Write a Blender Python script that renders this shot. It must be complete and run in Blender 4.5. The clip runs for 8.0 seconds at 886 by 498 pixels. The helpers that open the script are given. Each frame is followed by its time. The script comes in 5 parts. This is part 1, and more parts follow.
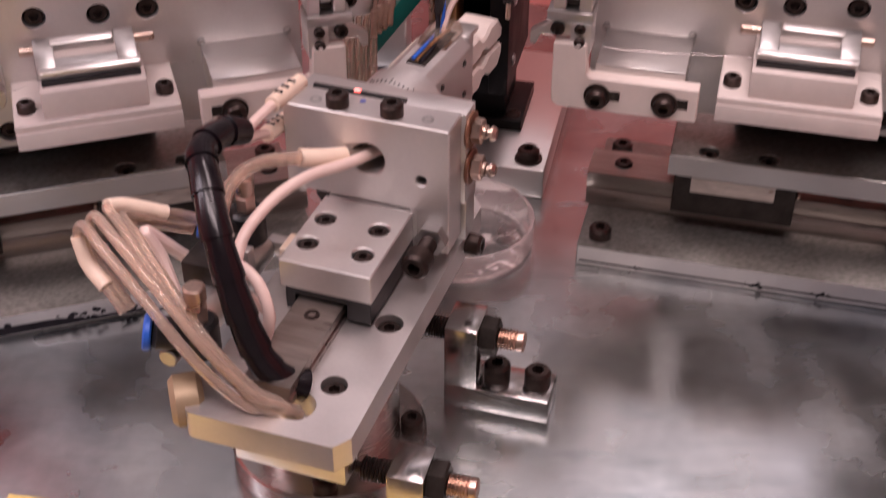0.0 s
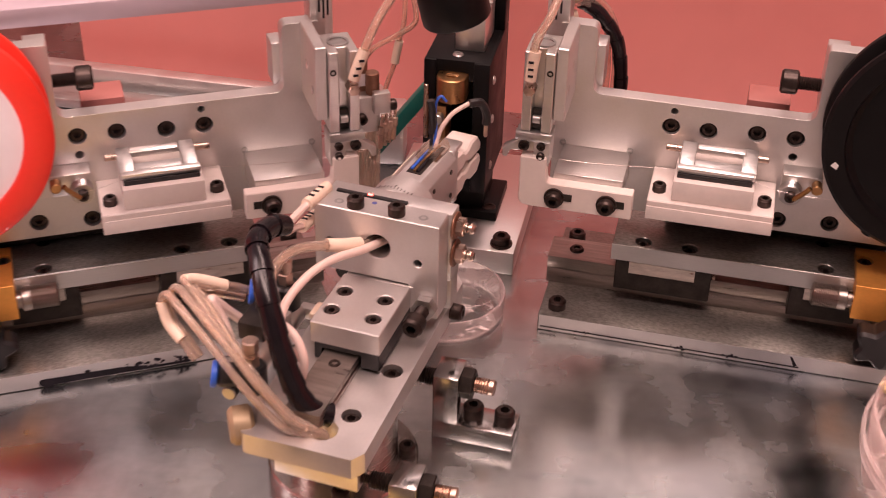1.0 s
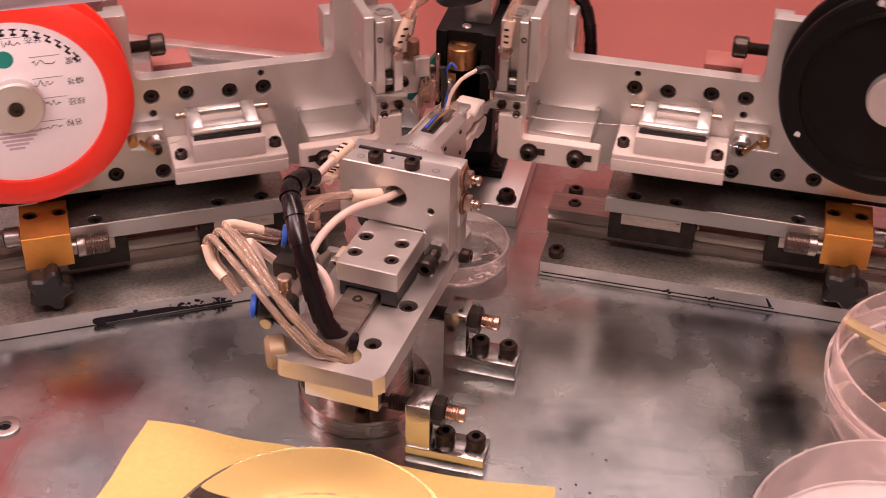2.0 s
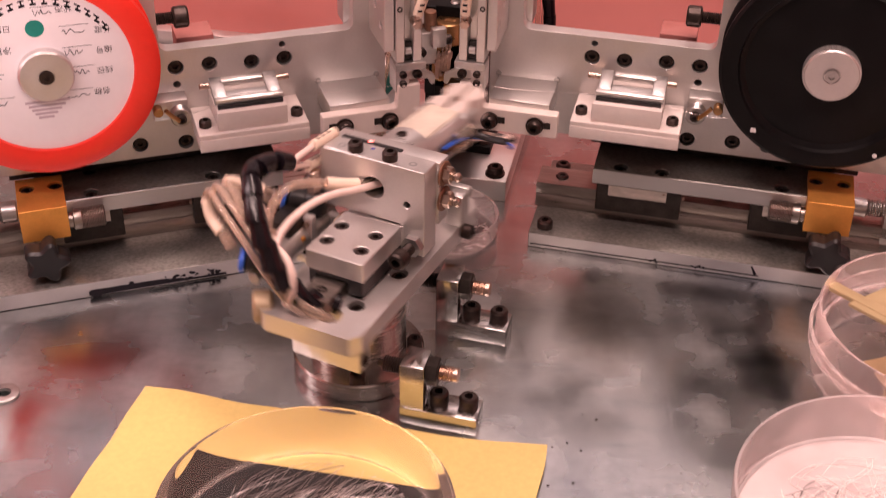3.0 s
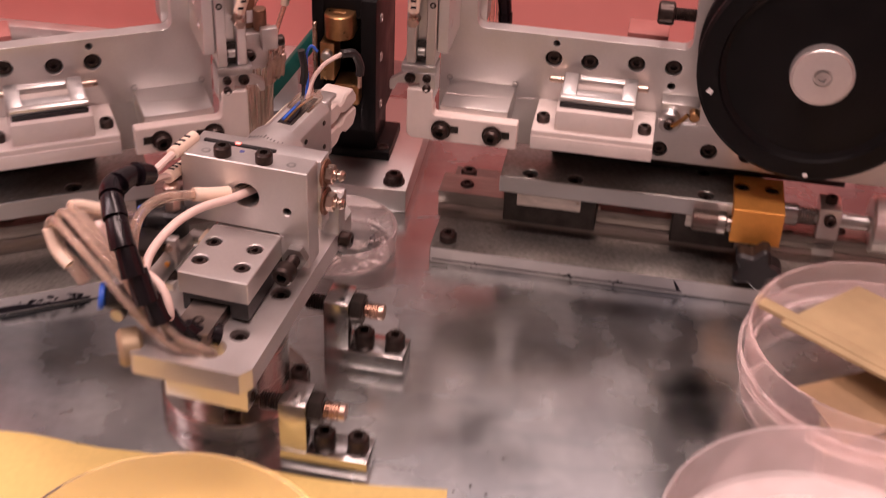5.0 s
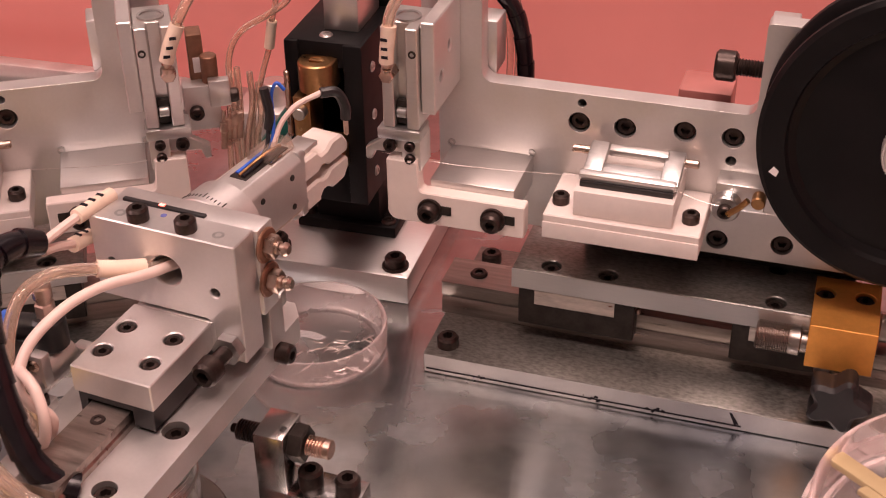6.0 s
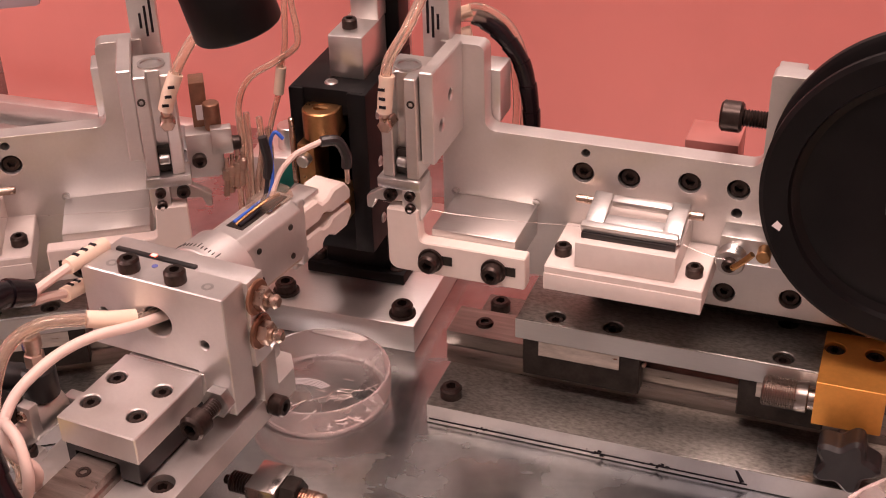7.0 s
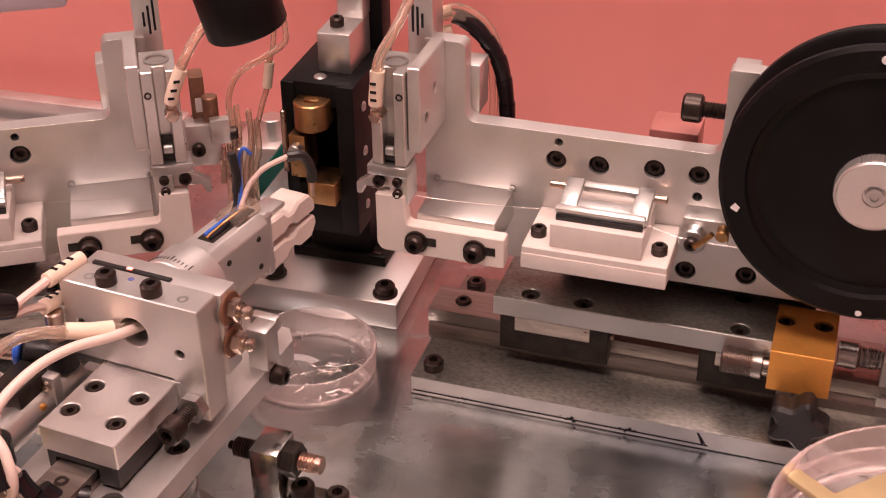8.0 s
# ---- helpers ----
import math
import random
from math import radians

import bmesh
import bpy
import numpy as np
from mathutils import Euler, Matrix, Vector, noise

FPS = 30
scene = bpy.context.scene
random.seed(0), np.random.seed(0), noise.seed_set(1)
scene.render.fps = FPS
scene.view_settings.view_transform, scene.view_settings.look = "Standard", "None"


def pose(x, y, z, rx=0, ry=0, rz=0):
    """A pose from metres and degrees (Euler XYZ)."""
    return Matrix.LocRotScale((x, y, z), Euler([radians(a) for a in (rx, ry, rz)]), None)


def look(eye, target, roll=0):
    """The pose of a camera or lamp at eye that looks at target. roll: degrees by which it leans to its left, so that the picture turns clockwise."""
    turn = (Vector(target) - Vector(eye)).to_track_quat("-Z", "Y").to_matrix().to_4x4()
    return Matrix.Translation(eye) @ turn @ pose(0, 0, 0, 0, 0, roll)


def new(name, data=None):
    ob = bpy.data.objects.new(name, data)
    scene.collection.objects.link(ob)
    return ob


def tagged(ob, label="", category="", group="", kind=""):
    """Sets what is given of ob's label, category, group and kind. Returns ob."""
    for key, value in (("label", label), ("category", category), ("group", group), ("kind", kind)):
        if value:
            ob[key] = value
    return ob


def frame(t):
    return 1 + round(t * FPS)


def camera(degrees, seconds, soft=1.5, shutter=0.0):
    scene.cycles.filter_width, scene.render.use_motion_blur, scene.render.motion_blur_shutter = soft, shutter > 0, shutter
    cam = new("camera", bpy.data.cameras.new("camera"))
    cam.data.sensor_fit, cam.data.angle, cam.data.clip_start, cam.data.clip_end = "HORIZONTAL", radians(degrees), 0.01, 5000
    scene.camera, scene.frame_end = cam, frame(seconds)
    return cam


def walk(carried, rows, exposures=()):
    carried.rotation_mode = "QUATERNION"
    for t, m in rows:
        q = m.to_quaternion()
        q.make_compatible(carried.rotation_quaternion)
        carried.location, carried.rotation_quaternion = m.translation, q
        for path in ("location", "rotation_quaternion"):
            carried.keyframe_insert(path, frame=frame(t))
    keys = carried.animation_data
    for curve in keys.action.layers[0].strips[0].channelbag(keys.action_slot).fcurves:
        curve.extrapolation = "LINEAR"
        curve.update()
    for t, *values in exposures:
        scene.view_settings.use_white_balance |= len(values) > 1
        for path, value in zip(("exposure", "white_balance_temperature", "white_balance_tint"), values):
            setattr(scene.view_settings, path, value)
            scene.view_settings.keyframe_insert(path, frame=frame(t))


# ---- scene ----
# the camera and its way: seconds, eye, target, roll
cam = camera(36.7, 8.0, soft=1.0, shutter=0.4)
PATH = [
    (0.0, (0.0144, 0.0260, 0.2384), (0.0101, 0.1063, 0.1791), 0.2),
    (0.2, (0.0092, 0.0206, 0.2446), (0.0069, 0.1027, 0.1875), 1.0),
    (0.5, (0.0180, 0.0070, 0.2550), (0.0155, 0.0902, 0.1995), 1.1),
    (0.7, (0.0150, -0.0124, 0.2674), (0.0139, 0.0713, 0.2127), 1.8),
    (1.0, (0.0162, -0.0555, 0.2978), (0.0130, 0.0279, 0.2426), 1.5),
    (1.5, (0.0172, -0.1019, 0.3189), (0.0134, -0.0192, 0.2628), 1.3),
    (1.7, (0.0186, -0.1034, 0.3202), (0.0146, -0.0212, 0.2634), 1.2),
    (2.8, (0.0187, -0.1162, 0.3179), (0.0155, -0.0339, 0.2612), 1.1),
    (3.0, (0.0165, -0.1216, 0.3116), (0.0138, -0.0388, 0.2556), 1.2),
    (3.5, (0.0076, -0.1401, 0.2973), (0.0072, -0.0581, 0.2402), 0.9),
    (4.0, (0.0024, -0.1603, 0.2913), (0.0036, -0.0802, 0.2316), 0.4),
    (4.2, (0.0009, -0.1640, 0.2932), (0.0034, -0.0840, 0.2333), 0.8),
    (4.5, (0.0075, -0.1577, 0.2950), (0.0112, -0.0765, 0.2368), 1.4),
    (4.7, (0.0142, -0.1312, 0.2959), (0.0184, -0.0493, 0.2388), 2.3),
    (5.0, (0.0286, -0.0744, 0.2857), (0.0312, 0.0087, 0.2301), 2.5),
    (5.2, (0.0421, -0.0411, 0.2742), (0.0420, 0.0423, 0.2191), 1.8),
    (6.3, (0.0930, 0.0337, 0.2493), (0.0794, 0.1170, 0.1956), -1.6),
    (6.5, (0.0965, 0.0344, 0.2491), (0.0818, 0.1179, 0.1961), -1.9),
    (7.0, (0.0975, 0.0362, 0.2529), (0.0827, 0.1201, 0.2006), -1.7),
    (7.5, (0.0943, 0.0286, 0.2605), (0.0812, 0.1127, 0.2080), -1.1),
    (8.0, (0.0907, 0.0077, 0.2661), (0.0799, 0.0920, 0.2132), -0.6),
]
walk(cam, [(t, look(eye, target, roll)) for t, eye, target, roll in PATH], [(0, -0.29, 5800, 10), (0.6, -0.13, 6900, 18), (1.0, -0.02, 6900, 20), (1.6, -0.11, 6900, 21), (4.0, 0.01, 6800, 22), (4.5, 0.03, 6600, 21), (5.0, -0.2, 6650, 20), (6.3, 0.09, 6750, 14), (8, 0.12, 6750, 14)])

# ---- light: a bright room, ceiling tubes over the open front of the machine ----
world = bpy.data.worlds.new("room_air")
scene.world = world
world.use_nodes = True
world.node_tree.nodes["Background"].inputs[0].default_value = (1.0, 0.93, 0.92, 1)
world.node_tree.nodes["Background"].inputs[1].default_value = 0.25


def area(name, eye, target, sx, sy, watts, colour):
    lamp = bpy.data.lights.new(name, "AREA")
    lamp.shape, lamp.size, lamp.size_y, lamp.energy, lamp.color = "RECTANGLE", sx, sy, watts, colour
    ob = new(name, lamp)
    ob.matrix_world = look(eye, target)
    return ob


area("ceiling_lamp_front", (-0.1, -0.25, 1.62), (0.0, 0.25, 0.0), 1.2, 0.35, 27, (1.0, 0.745, 0.68))
area("ceiling_lamp_back", (0.25, 0.55, 1.62), (0.0, 0.35, 0.0), 1.2, 0.35, 21, (1.0, 0.735, 0.67))
# added fill, no known fixture: brightens the far wall mirrored in the table
area("far_wall_fill", (0.1, 1.65, 1.62), (0.0, 1.9, 0.6), 1.6, 0.35, 4, (1.0, 0.78, 0.76))
scene.view_settings.exposure = 0.0


# ---- materials ----
def mat(name, colour, rough=0.5, metal=0.0, var=0.08, scale=60.0, bump=0.0, bump_scale=400.0, streak=None, rough_var=0.08, spec=0.5, dirt=None):
    """A principled surface with colour and gloss varied at two scales; streak stretches the grain along an axis."""
    m = bpy.data.materials.new(name)
    m.use_nodes = True
    nt = m.node_tree
    b = nt.nodes["Principled BSDF"]
    b.inputs["Metallic"].default_value = metal
    b.inputs["Specular IOR Level"].default_value = spec
    tc = nt.nodes.new("ShaderNodeTexCoord")
    mp = nt.nodes.new("ShaderNodeMapping")
    nt.links.new(tc.outputs["Object"], mp.inputs[0])
    if streak:
        mp.inputs["Scale"].default_value = streak
    n1 = nt.nodes.new("ShaderNodeTexNoise")
    n1.inputs["Scale"].default_value = scale
    n1.inputs["Detail"].default_value = 5
    nt.links.new(mp.outputs[0], n1.inputs["Vector"])
    n2 = nt.nodes.new("ShaderNodeTexNoise")
    n2.inputs["Scale"].default_value = bump_scale
    n2.inputs["Detail"].default_value = 3
    nt.links.new(mp.outputs[0], n2.inputs["Vector"])
    ramp = nt.nodes.new("ShaderNodeValToRGB")
    lo = [max(0, c * (1 - var)) for c in colour]
    hi = [min(1, c * (1 + var)) for c in colour]
    ramp.color_ramp.elements[0].position, ramp.color_ramp.elements[1].position = 0.3, 0.7
    ramp.color_ramp.elements[0].color = (*lo, 1)
    ramp.color_ramp.elements[1].color = (*hi, 1)
    if dirt:
        ramp.color_ramp.elements[0].position = 0.36
        e = ramp.color_ramp.elements.new(0.3)
        e.color = (*dirt, 1)
    add = nt.nodes.new("ShaderNodeMath")
    add.operation = "MULTIPLY_ADD"
    add.inputs[1].default_value = 0.35
    nt.links.new(n2.outputs["Fac"], add.inputs[0])
    nt.links.new(n1.outputs["Fac"], add.inputs[2])
    sub = nt.nodes.new("ShaderNodeMath")
    sub.operation = "SUBTRACT"
    sub.inputs[1].default_value = 0.175
    nt.links.new(add.outputs[0], sub.inputs[0])
    nt.links.new(sub.outputs[0], ramp.inputs["Fac"])
    nt.links.new(ramp.outputs["Color"], b.inputs["Base Color"])
    mr = nt.nodes.new("ShaderNodeMapRange")
    mr.inputs["From Min"].default_value, mr.inputs["From Max"].default_value = 0.3, 0.7
    mr.inputs["To Min"].default_value, mr.inputs["To Max"].default_value = max(0.03, rough - rough_var), min(1, rough + rough_var)
    nt.links.new(n1.outputs["Fac"], mr.inputs["Value"])
    nt.links.new(mr.outputs["Result"], b.inputs["Roughness"])
    if bump:
        bp = nt.nodes.new("ShaderNodeBump")
        bp.inputs["Strength"].default_value = bump
        bp.inputs["Distance"].default_value = 0.0002
        nt.links.new(n2.outputs["Fac"], bp.inputs["Height"])
        nt.links.new(bp.outputs["Normal"], b.inputs["Normal"])
    return m


def clear(name, tint, body=0.12, rough=0.08, haze=(0.9, 0.85, 0.85)):
    """Thin clear plastic: light passes straight through, with gloss by angle and a little haze."""
    m = bpy.data.materials.new(name)
    m.use_nodes = True
    nt = m.node_tree
    nt.nodes.remove(nt.nodes["Principled BSDF"])
    out = nt.nodes["Material Output"]
    tr = nt.nodes.new("ShaderNodeBsdfTransparent")
    tr.inputs[0].default_value = (*tint, 1)
    df = nt.nodes.new("ShaderNodeBsdfDiffuse")
    df.inputs[0].default_value = (*haze, 1)
    gl = nt.nodes.new("ShaderNodeBsdfGlossy")
    gl.inputs["Roughness"].default_value = rough
    noise_ = nt.nodes.new("ShaderNodeTexNoise")
    noise_.inputs["Scale"].default_value = 45
    tc = nt.nodes.new("ShaderNodeTexCoord")
    nt.links.new(tc.outputs["Object"], noise_.inputs["Vector"])
    mul = nt.nodes.new("ShaderNodeMapRange")
    mul.inputs["To Min"].default_value, mul.inputs["To Max"].default_value = body * 0.6, body * 1.4
    nt.links.new(noise_.outputs["Fac"], mul.inputs["Value"])
    m1 = nt.nodes.new("ShaderNodeMixShader")
    nt.links.new(mul.outputs[0], m1.inputs[0])
    nt.links.new(tr.outputs[0], m1.inputs[1])
    nt.links.new(df.outputs[0], m1.inputs[2])
    fr = nt.nodes.new("ShaderNodeFresnel")
    fr.inputs["IOR"].default_value = 1.15
    m2 = nt.nodes.new("ShaderNodeMixShader")
    nt.links.new(fr.outputs[0], m2.inputs[0])
    nt.links.new(m1.outputs[0], m2.inputs[1])
    nt.links.new(gl.outputs[0], m2.inputs[2])
    nt.links.new(m2.outputs[0], out.inputs["Surface"])
    return m


ALU = mat("satin_aluminium", (0.68, 0.655, 0.64), 0.40, 0.85, 0.05, 90, 0.10, 900, (1, 1, 1))
ALU_B = mat("milled_aluminium", (0.70, 0.68, 0.66), 0.33, 0.92, 0.025, 220, 0.06, 1500, (1, 8, 8), 0.03)
STEEL = mat("ground_steel", (0.50, 0.49, 0.48), 0.34, 0.95, 0.10, 160, 0.06, 1200, (1, 4, 4), 0.05)
RAIL = mat("rail_steel", (0.33, 0.29, 0.265), 0.34, 1.0, 0.2, 60, 0.05, 600, (1, 12, 12))
PLATE = mat("oiled_base_steel", (0.25, 0.245, 0.227), 0.38, 0.88, 0.30, 1100, 0.3, 1900, (0.55, 1.2, 1.2), 0.10)
RUSTY = mat("rust_flecked_steel", (0.50, 0.45, 0.40), 0.5, 0.5, 0.2, 260, 0.2, 900, (0.5, 1, 2.0), 0.1, dirt=(0.16, 0.06, 0.03))
POLISHED = mat("polished_block_steel", (0.50, 0.49, 0.48), 0.19, 1.0, 0.08, 140, 0.04, 900, (1, 3, 3), 0.05)
PALE = mat("pale_guide_plastic", (0.63, 0.565, 0.53), 0.42, 0.0, 0.07, 60, 0.08, 500)
SEAL = mat("green_sticker", (0.0, 0.21, 0.165), 0.4, 0.0, 0.1, 60)
TURNED = mat("turned_steel", (0.44, 0.40, 0.375), 0.24, 1.0, 0.10, 120, 0.05, 900, (1, 1, 14), 0.05)
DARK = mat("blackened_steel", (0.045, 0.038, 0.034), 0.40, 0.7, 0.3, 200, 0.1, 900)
SCREW = mat("black_oxide_screw", (0.050, 0.036, 0.032), 0.36, 0.75, 0.35, 300, 0.2, 1400)
BLACK = mat("black_anodised", (0.005, 0.0045, 0.005), 0.42, 0.0, 0.25, 80, 0.05, 900, spec=0.16)
RUBBER = mat("black_plastic", (0.013, 0.012, 0.013), 0.38, 0.0, 0.3, 120, 0.1, 700)
POM = mat("white_plastic", (0.71, 0.625, 0.575), 0.42, 0.0, 0.05, 60, 0.05, 500)
TANPLATE = mat("beige_plate", (0.56, 0.50, 0.42), 0.6, 0.0, 0.12, 160, 0.35, 500)
IVORY = mat("ivory_sleeve", (0.80, 0.65, 0.52), 0.5, 0.0, 0.06, 150, 0.05, 700)
ORANGE = mat("orange_anodised", (0.82, 0.38, 0.09), 0.42, 0.7, 0.10, 70, 0.1, 800)
BRASS = mat("brass", (0.44, 0.25, 0.115), 0.34, 1.0, 0.2, 150, 0.1, 900)
BROWN = mat("brown_seal", (0.24, 0.12, 0.075), 0.4, 0.5, 0.25, 150, 0.1, 900)
COPPER = mat("plated_copper", (0.56, 0.43, 0.36), 0.30, 1.0, 0.2, 200, 0.05, 900)
RED = mat("red_reel_plastic", (0.86, 0.035, 0.018), 0.38, 0.0, 0.06, 30, 0.02, 400)
LABEL = mat("paper_label", (0.82, 0.76, 0.77), 0.55, 0.0, 0.03, 40)
INK = mat("ink", (0.018, 0.016, 0.02), 0.7, 0.0, 0.3, 200, spec=0.12)
BLUEINK = mat("blue_ink", (0.10, 0.12, 0.35), 0.6, 0.0, 0.3, 200)
TEAL = mat("teal_plastic", (0.0, 0.12, 0.10), 0.4, 0.0, 0.1, 60)
BLUE = mat("blue_ring", (0.03, 0.13, 0.62), 0.4, 0.0, 0.1, 90)
YELLOW = mat("yellow_card", (0.60, 0.46, 0.16), 0.65, 0.0, 0.13, 11, 0.1, 500)
BLACKCARD = mat("black_card", (0.011, 0.0105, 0.011), 0.8, 0.0, 0.25, 60, 0.1, 500, spec=0.08)
WHITECARD = mat("white_paper", (0.80, 0.78, 0.78), 0.6, 0.0, 0.04, 50)
LILAC = mat("lilac_enamel", (0.46, 0.38, 0.44), 0.35, 0.0, 0.06, 20, 0.02, 300)
# red with the corner's shade and the bracket's reflection put into its colour
SHADE_REFLECT_RED = mat("shade_and_reflection_red", (0.36, 0.13, 0.115), 0.45, 0.0, 0.08, 40, 0.03, 300)
KRAFT = mat("brown_paper", (0.26, 0.17, 0.09), 0.6, 0.0, 0.2, 40, 0.2, 200)
KNOB = mat("beige_knob", (0.40, 0.30, 0.19), 0.5, 0.3, 0.1, 60)
TANCARD = mat("tan_paper", (0.40, 0.31, 0.17), 0.6, 0.0, 0.12, 40, 0.2, 200)
WALL = mat("pink_red_panel", (0.73, 0.26, 0.235), 0.42, 0.0, 0.05, 6, 0.02, 60)
ROOM = mat("room_paint", (0.72, 0.70, 0.69), 0.7, 0.0, 0.04, 3)
ROOMFLOOR = mat("room_floor", (0.30, 0.29, 0.28), 0.5, 0.0, 0.1, 4)
HAIR = mat("fine_wire", (0.72, 0.65, 0.63), 0.35, 0.9, 0.1, 200)

PANE = clear("clear_dish_floor", (0.995, 0.985, 0.98), 0.012, 0.05, (0.9, 0.85, 0.85))
FROST = clear("frosted_dish", (0.97, 0.92, 0.92), 0.34, 0.2, (0.90, 0.82, 0.81))

WRAP = mat("glossy_spiral_wrap", (0.007, 0.0045, 0.0065), 0.24, 0.0, 0.25, 60, 0.05, 300, spec=0.4)
WTUBE = mat("milky_tube", (0.74, 0.58, 0.52), 0.35, 0.0, 0.05, 100)
LED = bpy.data.materials.new("red_led")
LED.use_nodes = True
LED.node_tree.nodes["Principled BSDF"].inputs["Emission Color"].default_value = (1, 0.05, 0.02, 1)
LED.node_tree.nodes["Principled BSDF"].inputs["Emission Strength"].default_value = 4


def glassy(name, tint, haze, share, ior=1.42, rough=0.02):
    """Solid clear plastic that bends light, with a little milky haze."""
    m = bpy.data.materials.new(name)
    m.use_nodes = True
    nt = m.node_tree
    nt.nodes.remove(nt.nodes["Principled BSDF"])
    gl = nt.nodes.new("ShaderNodeBsdfGlass")
    gl.inputs["Color"].default_value = (*tint, 1)
    gl.inputs["IOR"].default_value = ior
    gl.inputs["Roughness"].default_value = rough
    df = nt.nodes.new("ShaderNodeBsdfDiffuse")
    df.inputs[0].default_value = (*haze, 1)
    nz = nt.nodes.new("ShaderNodeTexNoise")
    nz.inputs["Scale"].default_value = 60
    rg = nt.nodes.new("ShaderNodeMapRange")
    rg.inputs["To Min"].default_value, rg.inputs["To Max"].default_value = share * 0.5, share * 1.5
    nt.links.new(nz.outputs["Fac"], rg.inputs["Value"])
    mx = nt.nodes.new("ShaderNodeMixShader")
    nt.links.new(rg.outputs[0], mx.inputs[0])
    nt.links.new(gl.outputs[0], mx.inputs[1])
    nt.links.new(df.outputs[0], mx.inputs[2])
    nt.links.new(mx.outputs[0], nt.nodes["Material Output"].inputs["Surface"])
    return m


def table_steel():
    """Polished sheet of the machine table: cloudy gloss, rubbed patches and hairline scratches."""
    m = mat("machine_table_steel", (0.565, 0.59, 0.585), 0.25, 1.0, 0.16, 26, 0.08, 260, None, 0.11)
    nt = m.node_tree
    b = nt.nodes["Principled BSDF"]
    tc = [n for n in nt.nodes if n.type == "TEX_COORD"][0]
    # worn, darker rubbed patches, long faint wipe streaks; along y they paint blurred reflections
    base = b.inputs["Base Color"].links[0].from_socket
    rough = b.inputs["Roughness"].links[0].from_socket
    for scale, size, lo, hi, shade, gloss in (((1, 1, 1), 9, 0.43, 0.76, (0.48, 0.53, 0.61), 0.09), ((30, 5, 1), 1.3, 0.45, 0.7, (0.78, 0.78, 0.80), -0.07), ((14, 70, 1), 2.2, 0.50, 0.75, (0.86, 0.89, 0.90), 0.05)):
        mq = nt.nodes.new("ShaderNodeMapping")
        mq.inputs["Scale"].default_value = scale
        mq.inputs["Location"].default_value = (1.7, 0.35, 0)
        nt.links.new(tc.outputs["Object"], mq.inputs[0])
        nz = nt.nodes.new("ShaderNodeTexNoise")
        nz.inputs["Scale"].default_value = size
        nz.inputs["Detail"].default_value = 4
        nt.links.new(mq.outputs[0], nz.inputs["Vector"])
        rg = nt.nodes.new("ShaderNodeMapRange")
        rg.inputs["From Min"].default_value, rg.inputs["From Max"].default_value = lo, hi
        nt.links.new(nz.outputs["Fac"], rg.inputs["Value"])
        mx = nt.nodes.new("ShaderNodeMix")
        mx.data_type, mx.blend_type = "RGBA", "MULTIPLY"
        mx.inputs[7].default_value = (*shade, 1)
        nt.links.new(rg.outputs[0], mx.inputs[0])
        nt.links.new(base, mx.inputs[6])
        base = mx.outputs[2]
        ad = nt.nodes.new("ShaderNodeMath")
        ad.operation = "MULTIPLY_ADD"
        ad.inputs[1].default_value = gloss
        nt.links.new(rg.outputs[0], ad.inputs[0])
        nt.links.new(rough, ad.inputs[2])
        rough = ad.outputs[0]
    nt.links.new(base, b.inputs["Base Color"])
    nt.links.new(rough, b.inputs["Roughness"])
    mp = nt.nodes.new("ShaderNodeMapping")
    mp.inputs["Scale"].default_value = (260, 9, 1)
    mp.inputs["Rotation"].default_value = (0, 0, 0.5)
    nt.links.new(tc.outputs["Object"], mp.inputs[0])
    n = nt.nodes.new("ShaderNodeTexNoise")
    n.inputs["Scale"].default_value = 3
    nt.links.new(mp.outputs[0], n.inputs["Vector"])
    bp = nt.nodes.new("ShaderNodeBump")
    bp.inputs["Strength"].default_value = 0.06
    bp.inputs["Distance"].default_value = 0.0003
    nt.links.new(n.outputs["Fac"], bp.inputs["Height"])
    nt.links.new(bp.outputs["Normal"], b.inputs["Normal"])
    return m


TABLE = table_steel()
ACRYL = glassy("clear_dish", (0.99, 0.97, 0.95), (1.0, 0.86, 0.78), 0.055, 1.12)
HAZY = glassy("hazy_dish", (0.985, 0.96, 0.955), (1.0, 0.84, 0.82), 0.15, 1.12, 0.05)
PU = glassy("clear_tube", (0.985, 0.94, 0.89), (0.88, 0.72, 0.62), 0.16, 1.33)
COVER = clear("clear_tape", (0.95, 0.88, 0.82), 0.15, 0.1, (0.85, 0.72, 0.62))

# ---- mesh helpers: all sizes in millimetres ----
MM = 0.001


def join(bm, tmp):
    me = bpy.data.meshes.new("t")
    tmp.to_mesh(me)
    tmp.free()
    bm.from_mesh(me)
    bpy.data.meshes.remove(me)
    return bm


def box(bm, x0, x1, y0, y1, z0, z1, bev=0.35, turn=None):
    t = bmesh.new()
    bmesh.ops.create_cube(t, size=1)
    sx, sy, sz = abs(x1 - x0), abs(y1 - y0), abs(z1 - z0)
    for v in t.verts:
        v.co = Vector((v.co.x * sx, v.co.y * sy, v.co.z * sz))
    if bev:
        bmesh.ops.bevel(t, geom=t.edges[:], offset=min(bev, 0.3 * min(sx, sy, sz)), segments=2, affect="EDGES", profile=0.5)
    c = Vector(((x0 + x1) / 2, (y0 + y1) / 2, (z0 + z1) / 2))
    for v in t.verts:
        v.co = (turn.to_3x3() @ v.co if turn else v.co) + c
    return join(bm, t)


def axis_turn(d):
    return Vector(d).normalized().to_track_quat("Z", "Y").to_matrix()


